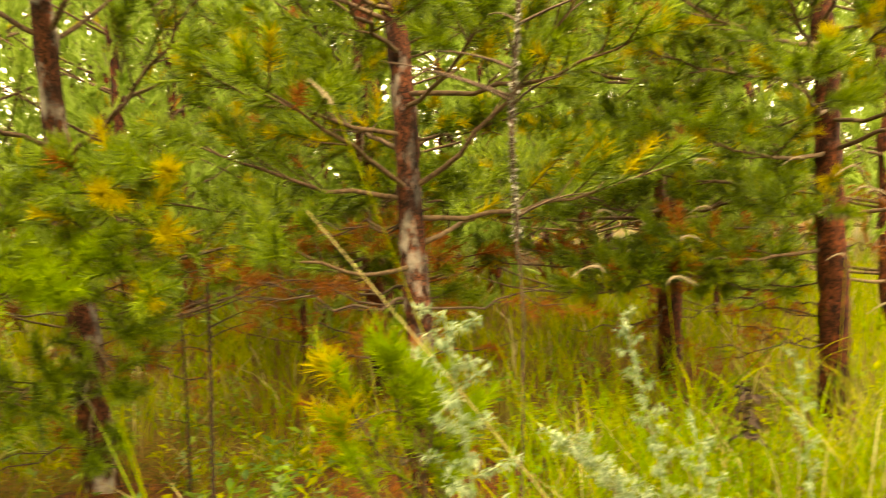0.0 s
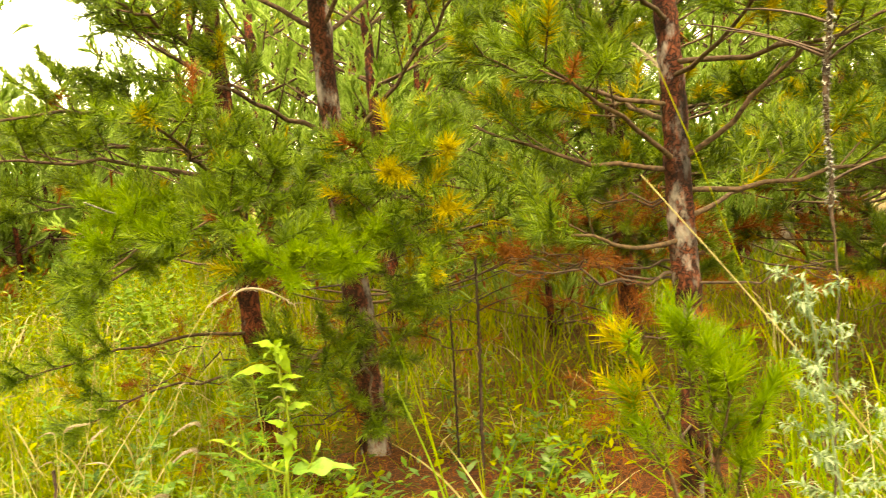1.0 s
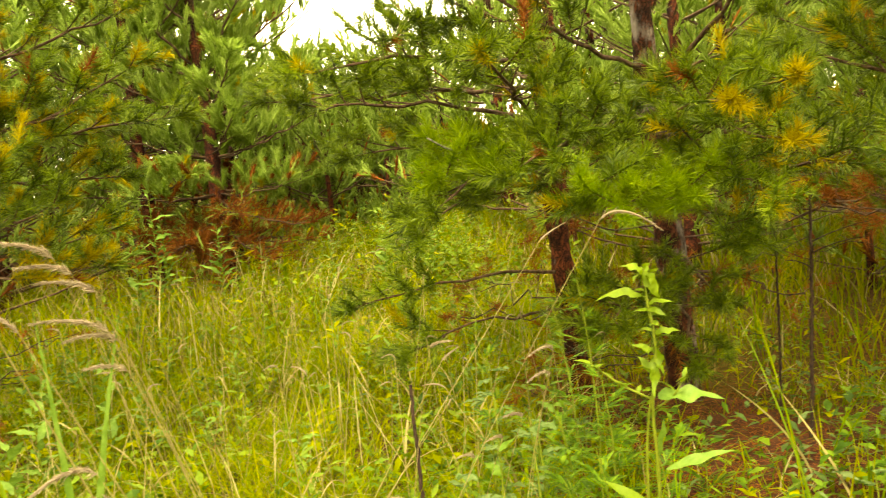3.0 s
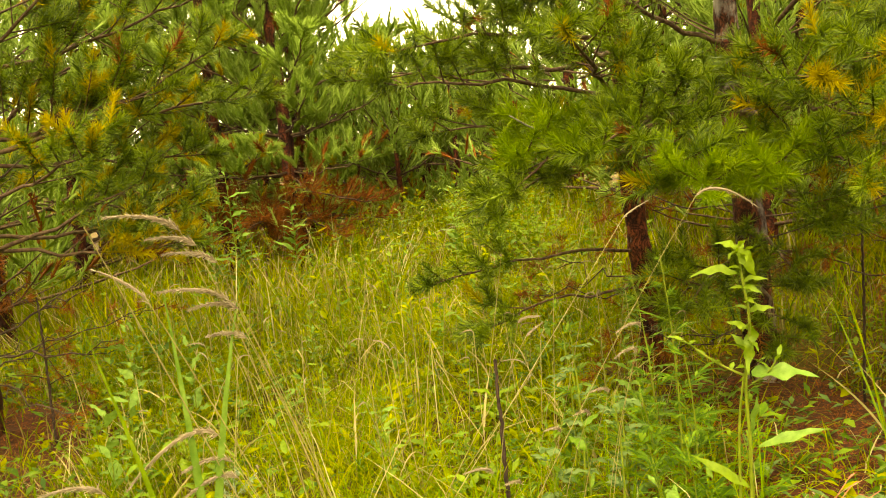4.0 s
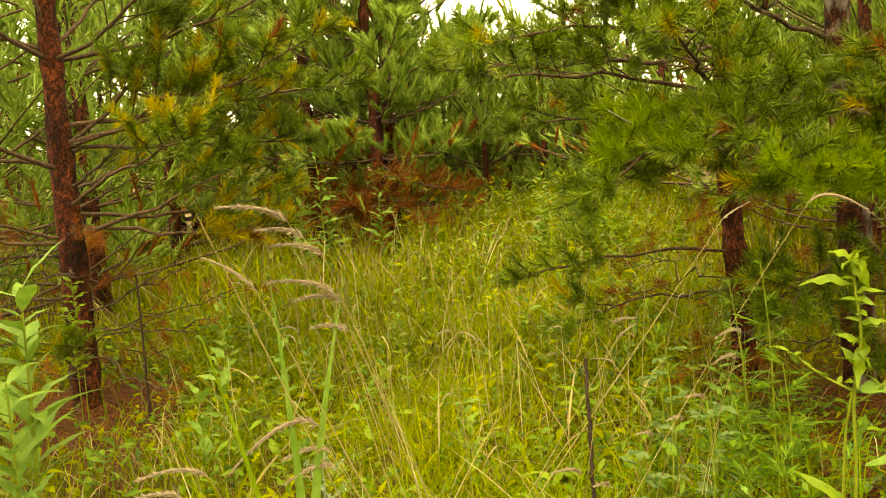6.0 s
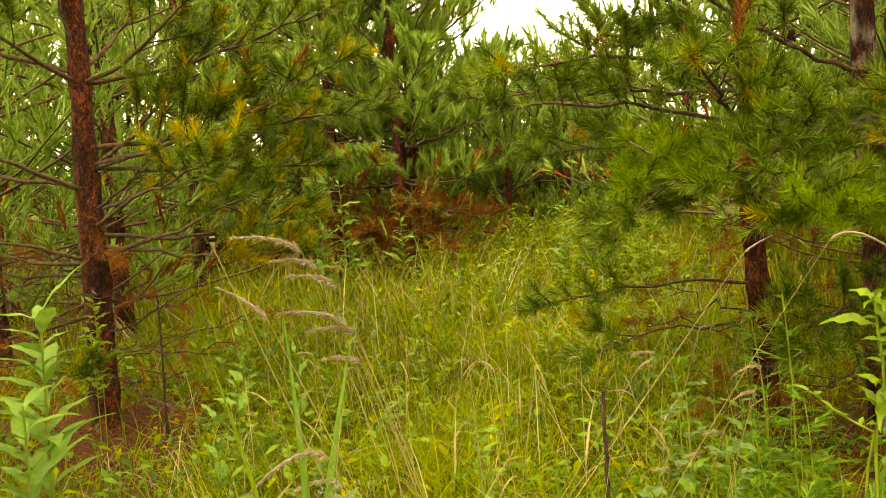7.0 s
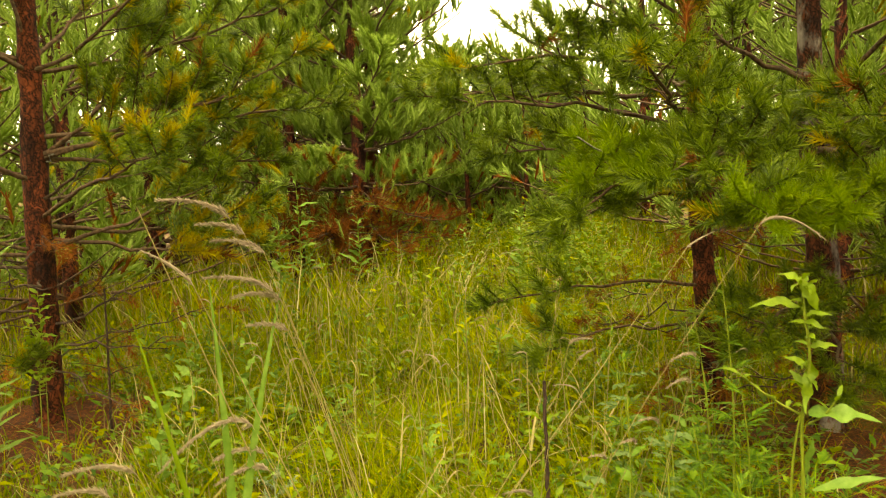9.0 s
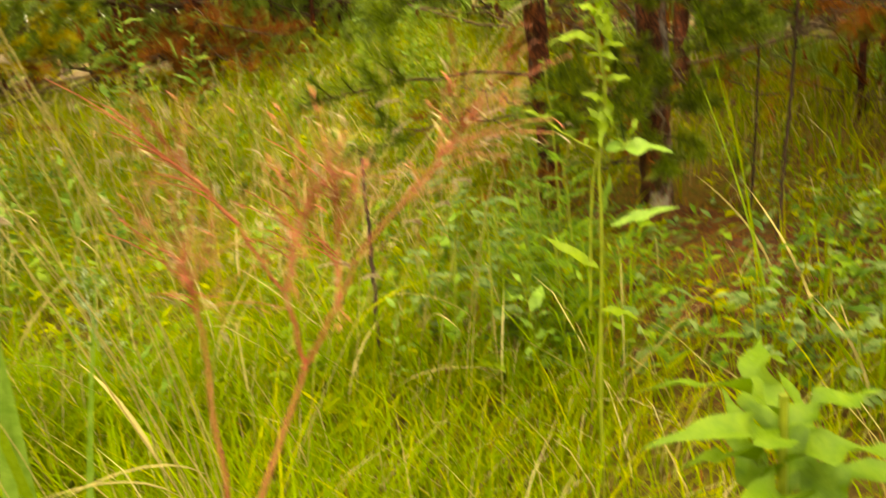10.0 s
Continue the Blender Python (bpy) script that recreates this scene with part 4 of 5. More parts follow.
grass_patch("verge_grass", 17000, 5, (-32, 24), 4.0, 10, 0.12, 0.38, (0.004, 0.008), [0.62, 0.28, 0.1], "green grass between the pines", keep=0.35, lean=0.8)
grass_patch("tall_grass", 1300, 6, (-36, -8), 1.6, 3.8, 0.3, 0.66, (0.004, 0.008), [0.22, 0.72, 0.06], "lush tall grass beside the pines", lean=0.7)
grass_patch("shade_grass", 13000, 7, (57, 80), 0.9, 7, 0.06, 0.26, (0.0025, 0.005), [0.3, 0.45, 0.25], "thin grass in the pines' shade", lean=0.8)


grass_patch("verge_grass", 9000, 13, (70, 325), 0.9, 6.5, 0.06, 0.22, (0.004, 0.007), [0.5, 0.3, 0.2], "thin grass under the pines added out of view", lean=1.0)


def fallen_needles():
    rng = np.random.default_rng(9)
    n = 110000
    x, y = rng.uniform(-6.2, 1.2, n), rng.uniform(0.8, 5.6, n)
    ok = rng.random(n) < 0.07 + 1.2 * litter(x, y)
    x, y = x[ok], y[ok]
    n = len(x)
    az, L = rng.random(n) * 6.283, rng.uniform(0.03, 0.07, n)
    d = np.stack([np.cos(az) * L, np.sin(az) * L, rng.normal(0, 0.012, n)], 1)
    p = np.stack([x, y, ground_z(x, y) + rng.uniform(0.03, 0.06, n)], 1)
    s = np.stack([-np.sin(az), np.cos(az), 0 * az], 1) * 0.0016
    b = Build()
    b.add(np.stack([p - s, p + s, p + d], 1), np.arange(3 * n).reshape(n, 3))
    tagged(new("needle_litter", b.mesh("needle_litter", [NEEDLE_BROWN])), "rust-brown fallen pine needles on the ground", "litter", kind="stuff")


fallen_needles()


# ---- herbs, stalks and dead stems ----
def leaf_part(parent, at, way, length, width, droop, mat, roll=0.0, name="leaf", blunt=0.75, fold=0.25, n=6, label="", wave=0.4):
    v, f = leaf_grid(length, width, droop, fold, max(n, 15) if width > 0.016 else max(n, 9) if width > 0.012 else n, blunt, wave if width > 0.012 else 0.0, 97.0 * (at[0] + at[1] + at[2]))
    b = Build()
    b.add(v @ frame_of(way, roll) + np.asarray(at, float), f)
    return part(name, b, mat, parent, label, True)


def lobed_part(parent, at, way, length, mat, rng, pairs=2, name="leaf", lobe=0.27):
    """A leaf cut into pointed lobes."""
    x, y, z = frame_of(way, rng.uniform(-0.4, 0.4))
    b = Build()
    for k, (f, a) in enumerate([(0.42, 0.0)] + [(0.12 + 0.3 * i / pairs, s * (0.75 - 0.15 * i)) for i in range(pairs) for s in (-1, 1)]):
        d = x * math.cos(a) + y * math.sin(a)
        L = length * (0.62 if k == 0 else 0.5)
        v, q = leaf_grid(L, L * lobe, rng.uniform(0.1, 0.6), 0.2, 7, 0.9, 0.25, 9 * k)
        b.add(v @ frame_of(d) + np.asarray(at) + x * length * f, q)
    v, q = leaf_grid(length * 0.55, length * 0.06, 0.0, 0.1, 3)
    b.add(v @ np.stack([x, y, z]) + np.asarray(at), q)
    return part(name, b, mat, parent, "", True)


def stem_curve(root, top, lift=(0, 0), n=12):
    """From the root up to the top, bowed sideways by lift."""
    s = np.linspace(0, 1, n)[:, None]
    p = np.asarray(root, float) + (np.asarray(top, float) - np.asarray(root, float)) * s
    p[:, :2] += np.asarray(lift) * 4 * s * (1 - s)
    return p


def on(p, f):
    return np.array([np.interp(f * (len(p) - 1), np.arange(len(p)), p[:, c]) for c in range(3)])


def forb(name, root, top, label, seed, n, leaf, wide, mat, stem_mat=None, droop=(0.2, 0.9), lo=0.2, up=0.5, r=0.0035, lift=(0.02, 0.0), shrink=0.55, lobed=0, blunt=0.75, category="plant", group="", wave=0.4, lobe=0.27):
    """An upright herb: a stem and leaves set spirally up it, each a part."""
    rng = np.random.default_rng(seed)
    root = (root[0], root[1], float(ground_z(root[0], root[1])) - 0.01)
    ob = thing(name, root, label, category, group)
    p = stem_curve(root, top, lift)
    b = Build()
    tube(b, p, np.linspace(r, r * 0.4, len(p)), 6)
    part("stem", b, stem_mat or STEM_GREEN, ob, smooth=True)
    for i in range(n):
        f = lo + (1 - lo) * (i + 0.5) / n
        az = i * 2.4 + rng.uniform(-0.4, 0.4)
        L = leaf * (1 - shrink * (f - lo) / (1 - lo)) * rng.uniform(0.55, 1.3)
        way = np.array([math.cos(az), math.sin(az), up * rng.uniform(0.5, 1.5)])
        if lobed:
            lobed_part(ob, on(p, f), way, L, mat, rng, lobed, lobe=lobe)
        else:
            leaf_part(ob, on(p, f), way, L, L * wide * rng.uniform(0.8, 1.2), rng.uniform(*droop), mat, rng.uniform(-0.8, 0.8) * min(1, 2 * wave), blunt=blunt, wave=wave)
    return ob, p


def plume(build, p, rng, reach, mat=0, n=60, size=0.008):
    """A grass panicle: a soft spindle of slender spikelets crowded along the points p, pressed to the axis."""
    s = np.linspace(0, 1, len(p))
    tube(build, p, 0.0005 + 0.15 * reach * np.sin(np.pi * np.clip(s, 0.03, 0.97) ** 0.8), 5, mat)
    f = rng.random(n)
    for k in range(n):
        o = on(p, f[k])
        t = unit(on(p, min(f[k] + 0.08, 1)) - on(p, max(f[k] - 0.08, 0)))
        d = unit(t + rng.normal(0, 0.30, 3) + np.array([0, 0, -0.12]))
        e = o + d * reach * rng.uniform(0.5, 1.0) * (1.15 - 0.75 * f[k])
        side = unit(np.cross(d, rng.normal(0, 1, 3))) * size * 0.1
        m = (o + e) / 2
        build.add([o, m + side, e + d * size * 0.4, m - side], [[0, 1, 2, 3]], mat)


def reed(root, top, label, seed, droop=0.12, side=(1, 0), leaves=2, plume_len=0.16, r=0.0016, name="reed_grass", group="seeding reed grasses", bow=(0, 0), stem=None, n=90):
    """A flowering grass: thin culm, long leaf blades and a drooping tan plume."""
    rng = np.random.default_rng(seed)
    root = (root[0], root[1], float(ground_z(root[0], root[1])) - 0.01)
    ob = thing(name, root, label, "grass", group)
    p = stem_curve(root, top, bow)
    b = Build()
    tube(b, p, np.linspace(r, r * 0.6, len(p)), 5)
    part("culm", b, stem or STRAW, ob, smooth=True)
    if plume_len:
        s = np.linspace(0, 1, 8)[:, None]
        t = unit(p[-1] - p[-2])
        sd = np.array([side[0], side[1], 0.0])
        q = p[-1] + t * plume_len * s * 0.7 + sd * plume_len * 0.8 * s ** 1.5 + np.array([0, 0, -1.0]) * droop * s ** 2
        b = Build()
        tube(b, q, np.linspace(r * 0.7, 0.0005, 8), 4)
        plume(b, q, rng, 0.007 + 0.06 * plume_len, 0, n, 0.007)
        part("plume", b, PLUME, ob, "drooping tan seed plume")
    for i in range(leaves):
        az = rng.uniform(0, 6.28)
        leaf_part(ob, on(p, rng.uniform(0.1, 0.5)), (math.cos(az), math.sin(az), rng.uniform(0.6, 2.0)), rng.uniform(0.2, 0.35), rng.uniform(0.006, 0.01), rng.uniform(0.5, 1.4), GRASS if i % 2 or stem else STRAW, 0, "blade", 0.5, 0.4, 8)
    return ob


def broad_blade(ob, root, tip, width, mat, bow=(0, 0), name="blade"):
    p = stem_curve(root, tip, bow, 14)
    s = np.linspace(0, 1, 14)
    t = unit(np.gradient(p, axis=0))
    side = unit(np.cross(t, [-0.75, 0.65, 0.1]))
    w = (width / 2 * np.sin(np.pi * np.clip(0.25 + 0.75 * s, 0, 0.995)))[:, None]
    nrm = np.cross(side, t)
    v = np.stack([p - side * w + nrm * w * 0.3, p, p + side * w + nrm * w * 0.3], 1).reshape(-1, 3)
    f = [[3 * i + j, 3 * i + j + 1, 3 * i + j + 4, 3 * i + j + 3] for i in range(13) for j in range(2)]
    b = Build()
    b.add(v, f)
    return part(name, b, mat, ob, "", True)


# the lime-green leafy plant in front of the twin pines
lp = thing("leafy_herb", (-0.975, 1.58, float(ground_z(-0.975, 1.58)) - 0.01), "lime-green leafy herb with twisted, crinkled leaves", "plant")


def lime_stem(points, r, name="stem"):
    """A stem that swings smoothly through a few points."""
    p = np.array(points, float)
    for _ in range(3):
        q = np.empty((2 * len(p) - 2, 3))
        q[0::2], q[1::2] = 0.75 * p[:-1] + 0.25 * p[1:], 0.25 * p[:-1] + 0.75 * p[1:]
        p = np.concatenate([p[:1], q, p[-1:]])
    b = Build()
    tube(b, p, np.linspace(r, r * 0.5, len(p)), 6)
    part(name, b, STEM_GREEN, lp, smooth=True)
    return p


def leaf_to(a, b, width, mat, droop=0.5, roll=0.0, label="", wave=0.32, blunt=0.75):
    """A leaf of the lime-green herb from a to b."""
    a, b = np.array(a, float), np.array(b, float)
    L = float(np.linalg.norm(b - a))
    leaf_part(lp, a, b - a + np.array([0, 0, 0.5 * droop * L]), L * 1.05, width, droop, mat, roll, blunt=blunt, label=label, wave=wave)


line = lime_stem([(-0.975, 1.58, -0.02), (-0.972, 1.575, 0.30), (-0.958, 1.576, 0.585), (-0.963, 1.574, 0.708), (-0.944, 1.580, 0.813), (-0.956, 1.577, 0.895), (-0.957, 1.576, 0.955)], 0.0040)
lime_stem([(-0.985, 1.57, 0.40), (-0.978, 1.57, 0.622), (-0.962, 1.574, 0.72)], 0.0032, "side_stem")
branch = lime_stem([(-0.962, 1.574, 0.715), (-1.01, 1.556, 0.742), (-1.061, 1.541, 0.785)], 0.0026, "side_stem")
upper = lime_stem([(-0.950, 1.578, 0.70), (-0.925, 1.588, 0.715), (-0.905, 1.594, 0.75)], 0.0022, "side_stem")
leaf_to((-0.957, 1.576, 0.948), (-0.993, 1.560, 0.962), 0.022, LEAF_LIME, 0.9, -0.5)
leaf_to((-0.957, 1.574, 0.950), (-0.932, 1.570, 0.898), 0.024, LEAF_LIME, 0.5, 1.1, blunt=0.6)
leaf_to((-0.954, 1.577, 0.938), (-0.928, 1.585, 0.957), 0.014, LEAF_LIME, 0.7, -0.5)
leaf_to((-0.957, 1.570, 0.945), (-0.970, 1.540, 0.935), 0.018, LEAF_LIME, 1.2, 0.6)
leaf_to((-0.962, 1.574, 0.905), (-1.042, 1.548, 0.893), 0.022, LEAF_LIME, 1.0, -0.6)
leaf_to((-0.955, 1.577, 0.88), (-0.925, 1.560, 0.868), 0.013, LEAF_LIME, 1.0, 0.7)
leaf_to((-0.949, 1.579, 0.835), (-0.905, 1.593, 0.832), 0.017, LEAF_LIME, 0.9, 0.6)
leaf_to((-0.946, 1.579, 0.815), (-0.936, 1.575, 0.722), 0.021, LEAF_LIME, -0.8, 1.2, wave=0.8)
leaf_to((-0.948, 1.579, 0.80), (-0.985, 1.56, 0.815), 0.017, LEAF_LIME, 0.8, -0.6)
leaf_to((-0.955, 1.576, 0.76), (-0.99, 1.585, 0.79), 0.015, LEAF_LIME, 0.8, -0.6)
leaf_to((-0.950, 1.578, 0.718), (-0.842, 1.612, 0.703), 0.038, LEAF_PALE, 0.45, 0.45, "pale broad leaf", 0.35, 0.62)
leaf_to((-0.945, 1.580, 0.580), (-0.833, 1.618, 0.607), 0.022, LEAF_PALE, 0.3, 0.6, "", 0.2)
leaf_to((-0.966, 1.573, 0.500), (-1.062, 1.541, 0.556), 0.022, LEAF_LIME, 0.3, -0.6, "", 0.2)
leaf_to((-0.943, 1.580, 0.675), (-0.950, 1.575, 0.585), 0.018, LEAF_PALE, -0.5, 1.0)
leaf_to((-0.965, 1.573, 0.45), (-1.02, 1.55, 0.39), 0.020, LEAF_LIME, 0.3, 0.8)
leaf_to((-0.968, 1.573, 0.42), (-0.90, 1.59, 0.40), 0.020, LEAF_LIME, 0.6, 0.3)
for k in range(7):
    a = 1.2 + 2.4 * k
    leaf_to(on(branch, 0.3 + 0.1 * k), on(branch, 0.3 + 0.1 * k) + np.array([0.028 * math.cos(a) - 0.012, 0.02 * math.sin(a), 0.012 + 0.012 * math.sin(2 * k)]), 0.0095, LEAF_LIME, 0.8, 0.4 * math.sin(3 * k))
for k in range(4):
    a = 0.6 + 2.4 * k
    leaf_to(on(upper, 0.4 + 0.19 * k), on(upper, 0.4 + 0.19 * k) + np.array([0.026 * math.cos(a), 0.02 * math.sin(a), 0.02]), 0.009, LEAF_LIME, 0.7, 0.5 * math.sin(3 * k))
for k in range(22):
    a = 2.4 * k
    o = on(line, 0.48 + 0.0235 * k)
    leaf_to(o, o + np.array([(0.030 + 0.016 * math.sin(5 * k)) * math.cos(a), 0.03 * math.sin(a), 0.016 * math.cos(3 * k)]), 0.012 + 0.004 * math.sin(4 * k), LEAF_LIME, 1.1, 0.7 * math.sin(2 * k), blunt=0.65)

# cut-leaved herbs under the slender pine
for k, (x, y, x2, y2, z2) in enumerate([(-1.48, 2.45, -1.47, 2.40, 0.80), (-1.62, 2.62, -1.66, 2.60, 0.70), (-1.38, 2.3, -1.36, 2.26, 0.55), (-1.45, 2.2, -1.45, 2.16, 0.46), (-1.85, 2.55, -1.9, 2.5, 0.62)]):
    forb("mugwort", (x, y), (x2, y2, z2), "bright green herb with deeply cut leaves", 50 + k, 15, 0.15, 0.3, LEAF_GREEN, lo=0.3, up=0.35, shrink=0.5, lobed=3, lobe=0.17, group="cut-leaved herbs")
# low feathery herbs in front of them
rngf = np.random.default_rng(58)
for k in range(16):
    x, y = rngf.uniform(-1.72, -1.18), rngf.uniform(1.95, 2.65)
    forb("feathery_herb", (x, y), (x + rngf.normal(0, 0.03), y, rngf.uniform(0.24, 0.42)), "low dark green herb with feathery leaves", 640 + k, 13, 0.12, 0.3, LEAF_GREEN, lo=0.15, up=0.55, r=0.0025, shrink=0.45, lobed=3, lobe=0.14, group="feathery herbs")
# blue-green herb beside the dark stick
for k, (x, y, z2) in enumerate([(-1.58, 2.0, 0.66), (-1.43, 1.92, 0.54), (-1.66, 2.1, 0.6), (-1.5, 2.08, 0.5), (-1.62, 1.9, 0.4), (-0.72, 2.3, 0.36), (-0.58, 2.35, 0.36), (-0.55, 2.6, 0.4), (-0.48, 2.15, 0.30), (-0.40, 2.5, 0.30), (-0.62, 2.05, 0.28), (-0.86, 2.15, 0.30)]):
    forb("glaucous_herb", (x, y), (x + 0.02, y, z2), "blue-green herb with lobed dull leaves", 60 + k, 6, 0.085, 0.5, LEAF_BLUE, lo=0.35, up=0.2, shrink=0.2, lobed=2, lobe=0.5, group="blue-green herbs")
# tall willow-leaved herbs at the foot of the far pines
for k, (x, y, z2, h) in enumerate([(-5.58, 4.80, 0.85, 0.15), (-5.72, 4.32, 1.15, 0.17), (-5.85, 4.22, 1.0, 0.16), (-5.75, 4.42, 0.9, 0.15), (-4.12, 5.55, 1.0, 0.15), (-4.35, 5.3, 0.85, 0.15), (-4.6, 5.9, 0.85, 0.12), (-4.9, 5.3, 0.7, 0.1)]):
    forb("willow_herb", (x, y), (x + 0.02, y, z2), "tall pale green herb with narrow willow-like leaves", 70 + k, 32, h * 1.3, 0.19, LEAF_PALE if k != 6 else LEAF_LIME, lo=0.2, up=0.6, r=0.006, shrink=0.45, group="tall willow-leaved herbs")
# bushy lime-green herbs on the rise at the clearing's end
rngb = np.random.default_rng(76)
for k in range(16):
    x, y = -3.95 + rngb.normal(0, 0.45), 5.5 + rngb.normal(0, 0.4)
    forb("bushy_herb", (x, y), (x + rngb.normal(0, 0.06), y - 0.03, float(ground_z(x, y)) + rngb.uniform(0.55, 0.85)), "bushy yellow-green herb on the rise of the clearing", 600 + k, 26, 0.10, 0.34, LEAF_LIME, lo=0.3, up=0.6, r=0.004, shrink=0.45, group="bushy herbs of the clearing")
# big-leaved herb at the clearing's near corner
bl, line = forb("broad_leaved_herb", (-2.42, 0.70), (-2.40, 0.76, 0.97), "fresh green herb with long lance-shaped leaves", 81, 46, 0.19, 0.21, LEAF_PALE, lo=0.3, up=0.95, r=0.006, shrink=0.35, droop=(0.3, 0.9), wave=0.15)
forb("broad_leaved_herb", (-2.30, 0.62), (-2.28, 0.66, 0.80), "fresh green herb with long lance-shaped leaves", 82, 36, 0.17, 0.21, LEAF_PALE, lo=0.3, up=0.9, r=0.005, shrink=0.3, droop=(0.3, 0.9), wave=0.15)
# a little bright herb against the edge pine's trunk
for k, (x, y, z2) in enumerate([(-4.33, 1.72, 0.72), (-4.26, 1.66, 0.60)]):
    forb("leafy_herb", (x, y), (x + 0.02, y, z2), "small bright green herb beside the pine trunk", 87 + k, 26, 0.085, 0.3, LEAF_LIME, lo=0.5, up=0.5, r=0.003, shrink=0.2, group="small herbs by the pine")
# pale herb in the shade of the clearing's edge pine
for k, (x, y, z2) in enumerate([(-3.82, 2.12, 0.55), (-3.66, 2.3, 0.45), (-3.45, 1.85, 0.42), (-4.05, 2.3, 0.5), (-3.2, 1.6, 0.4)]):
    forb("pale_herb", (x, y), (x + 0.03, y, z2), "pale green herb with upright oval leaves", 90 + k, 10, 0.12, 0.3, LEAF_PALE, lo=0.3, up=0.8, shrink=0.3, group="pale herbs")


def wormwood(root, top, seed, n, label, bow=(0, 0), spread=0.05, base=0.25):
    """Silvery wormwood: a stem with many short sprigs of tiny felted leaflets."""
    rng = np.random.default_rng(seed)
    root = (root[0], root[1], float(ground_z(root[0], root[1])) - 0.01)
    ob = thing("wormwood", root, label, "plant", "silvery wormwoods")
    p = stem_curve(root, top, bow)
    b = Build()
    tube(b, p, np.linspace(0.003, 0.0012, len(p)), 5)
    part("stem", b, LEAF_SILVER, ob, smooth=True)
    b = Build()
    for i in range(n):
        f = base + (1 - base) * (i + 0.5) / n
        az = i * 2.4 + rng.uniform(-0.5, 0.5)
        L = spread * (1.25 - 0.8 * f) * rng.uniform(0.8, 1.3) + 0.012
        d = unit([math.cos(az), math.sin(az), rng.uniform(0.2, 0.9)])
        o = on(p, f)
        for j in range(int(26 + 520 * L)):
            g = rng.random()
            lv, lf = leaf_grid(rng.uniform(0.008, 0.018), rng.uniform(0.0024, 0.0046), 0.5, 0.3, 3, 0.8)
            w = unit(d * 0.5 + rng.normal(0, 0.7, 3))
            b.add(lv @ frame_of(w) + o + d * L * g, lf)
    tagged(part("foliage", b, LEAF_SILVER, ob, "tiny felted silver leaflets"), "tiny felted silver leaflets", kind="stuff")
    return ob


wormwood((-0.02, 1.15), (-0.10, 1.21, 1.08), 101, 44, "silvery wormwood with small felted leaves", (0.01, 0), 0.07, 0.45)
wormwood((0.33, 1.74), (0.21, 1.755, 0.98), 103, 30, "slender silvery wormwood with small felted leaves", (0.03, 0), 0.03, 0.5)
wormwood((0.40, 1.70), (0.08, 1.73, 0.76), 104, 44, "silvery wormwood with a low spread of pale foliage", (0.17, 0), 0.055, 0.74)
wormwood((0.37, 1.73), (0.33, 1.74, 0.76), 105, 20, "silvery wormwood with a low spread of pale foliage", (0.03, 0), 0.06, 0.6)
wormwood((0.62, 1.95), (0.60, 1.96, 0.85), 106, 18, "silvery wormwood with small felted leaves", (0.02, 0), 0.032, 0.45)
wormwood((-2.2, 1.35), (-2.2, 1.36, 0.42), 107, 14, "silvery wormwood with small felted leaves", (0.01, 0), 0.08, 0.3)

# reed grass with broad blades at the clearing's near side
rg = thing("reed_tuft", (-1.42, 0.69, float(ground_z(-1.42, 0.69))), "tuft of broad upright green reed blades", "grass")
broad_blade(rg, (-1.42, 0.69, 0.0), (-1.414, 0.696, 1.06), 0.019, LEAF_PALE, (0.010, 0.012))
broad_blade(rg, (-1.41, 0.68, 0.0), (-1.352, 0.776, 1.05), 0.019, LEAF_PALE, (-0.030, -0.035))
broad_blade(rg, (-1.37, 0.73, 0.0), (-1.478, 0.610, 1.03), 0.013, LEAF_LIME, (0.020, 0.015))
broad_blade(rg, (-1.40, 0.72, 0.0), (-1.30, 0.80, 0.72), 0.010, LEAF_PALE, (-0.02, 0))
broad_blade(rg, (-1.46, 0.62, 0.0), (-1.60, 0.52, 0.74), 0.012, GRASS, (0.02, 0))
TUFT = "straw-coloured reed grass with drooping tan plumes"
for k, (tx, ty, tz, length, fall) in enumerate([(-1.394, 0.722, 1.120, 0.088, 0.030), (-1.383, 0.736, 1.098, 0.058, 0.022), (-1.369, 0.755, 1.072, 0.064, 0.022), (-1.363, 0.762, 1.018, 0.085, 0.030), (-1.357, 0.770, 1.006, 0.060, 0.030), (-1.354, 0.775, 0.965, 0.048, 0.020), (-1.387, 0.731, 0.840, 0.115, 0.125), (-1.380, 0.742, 0.800, 0.060, 0.040), (-1.376, 0.745, 0.776, 0.062, 0.05), (-1.478, 0.609, 0.790, 0.085, 0.045), (-1.50, 0.58, 0.765, 0.06, 0.03)]):
    reed((tx + 0.09 + 0.008 * k, ty + 0.12), (tx, ty, tz), TUFT, 120 + k, fall, (-0.6, -0.8), 1 if k % 3 == 0 else 0, length, r=0.0009, bow=(0.035, 0.045), n=420)
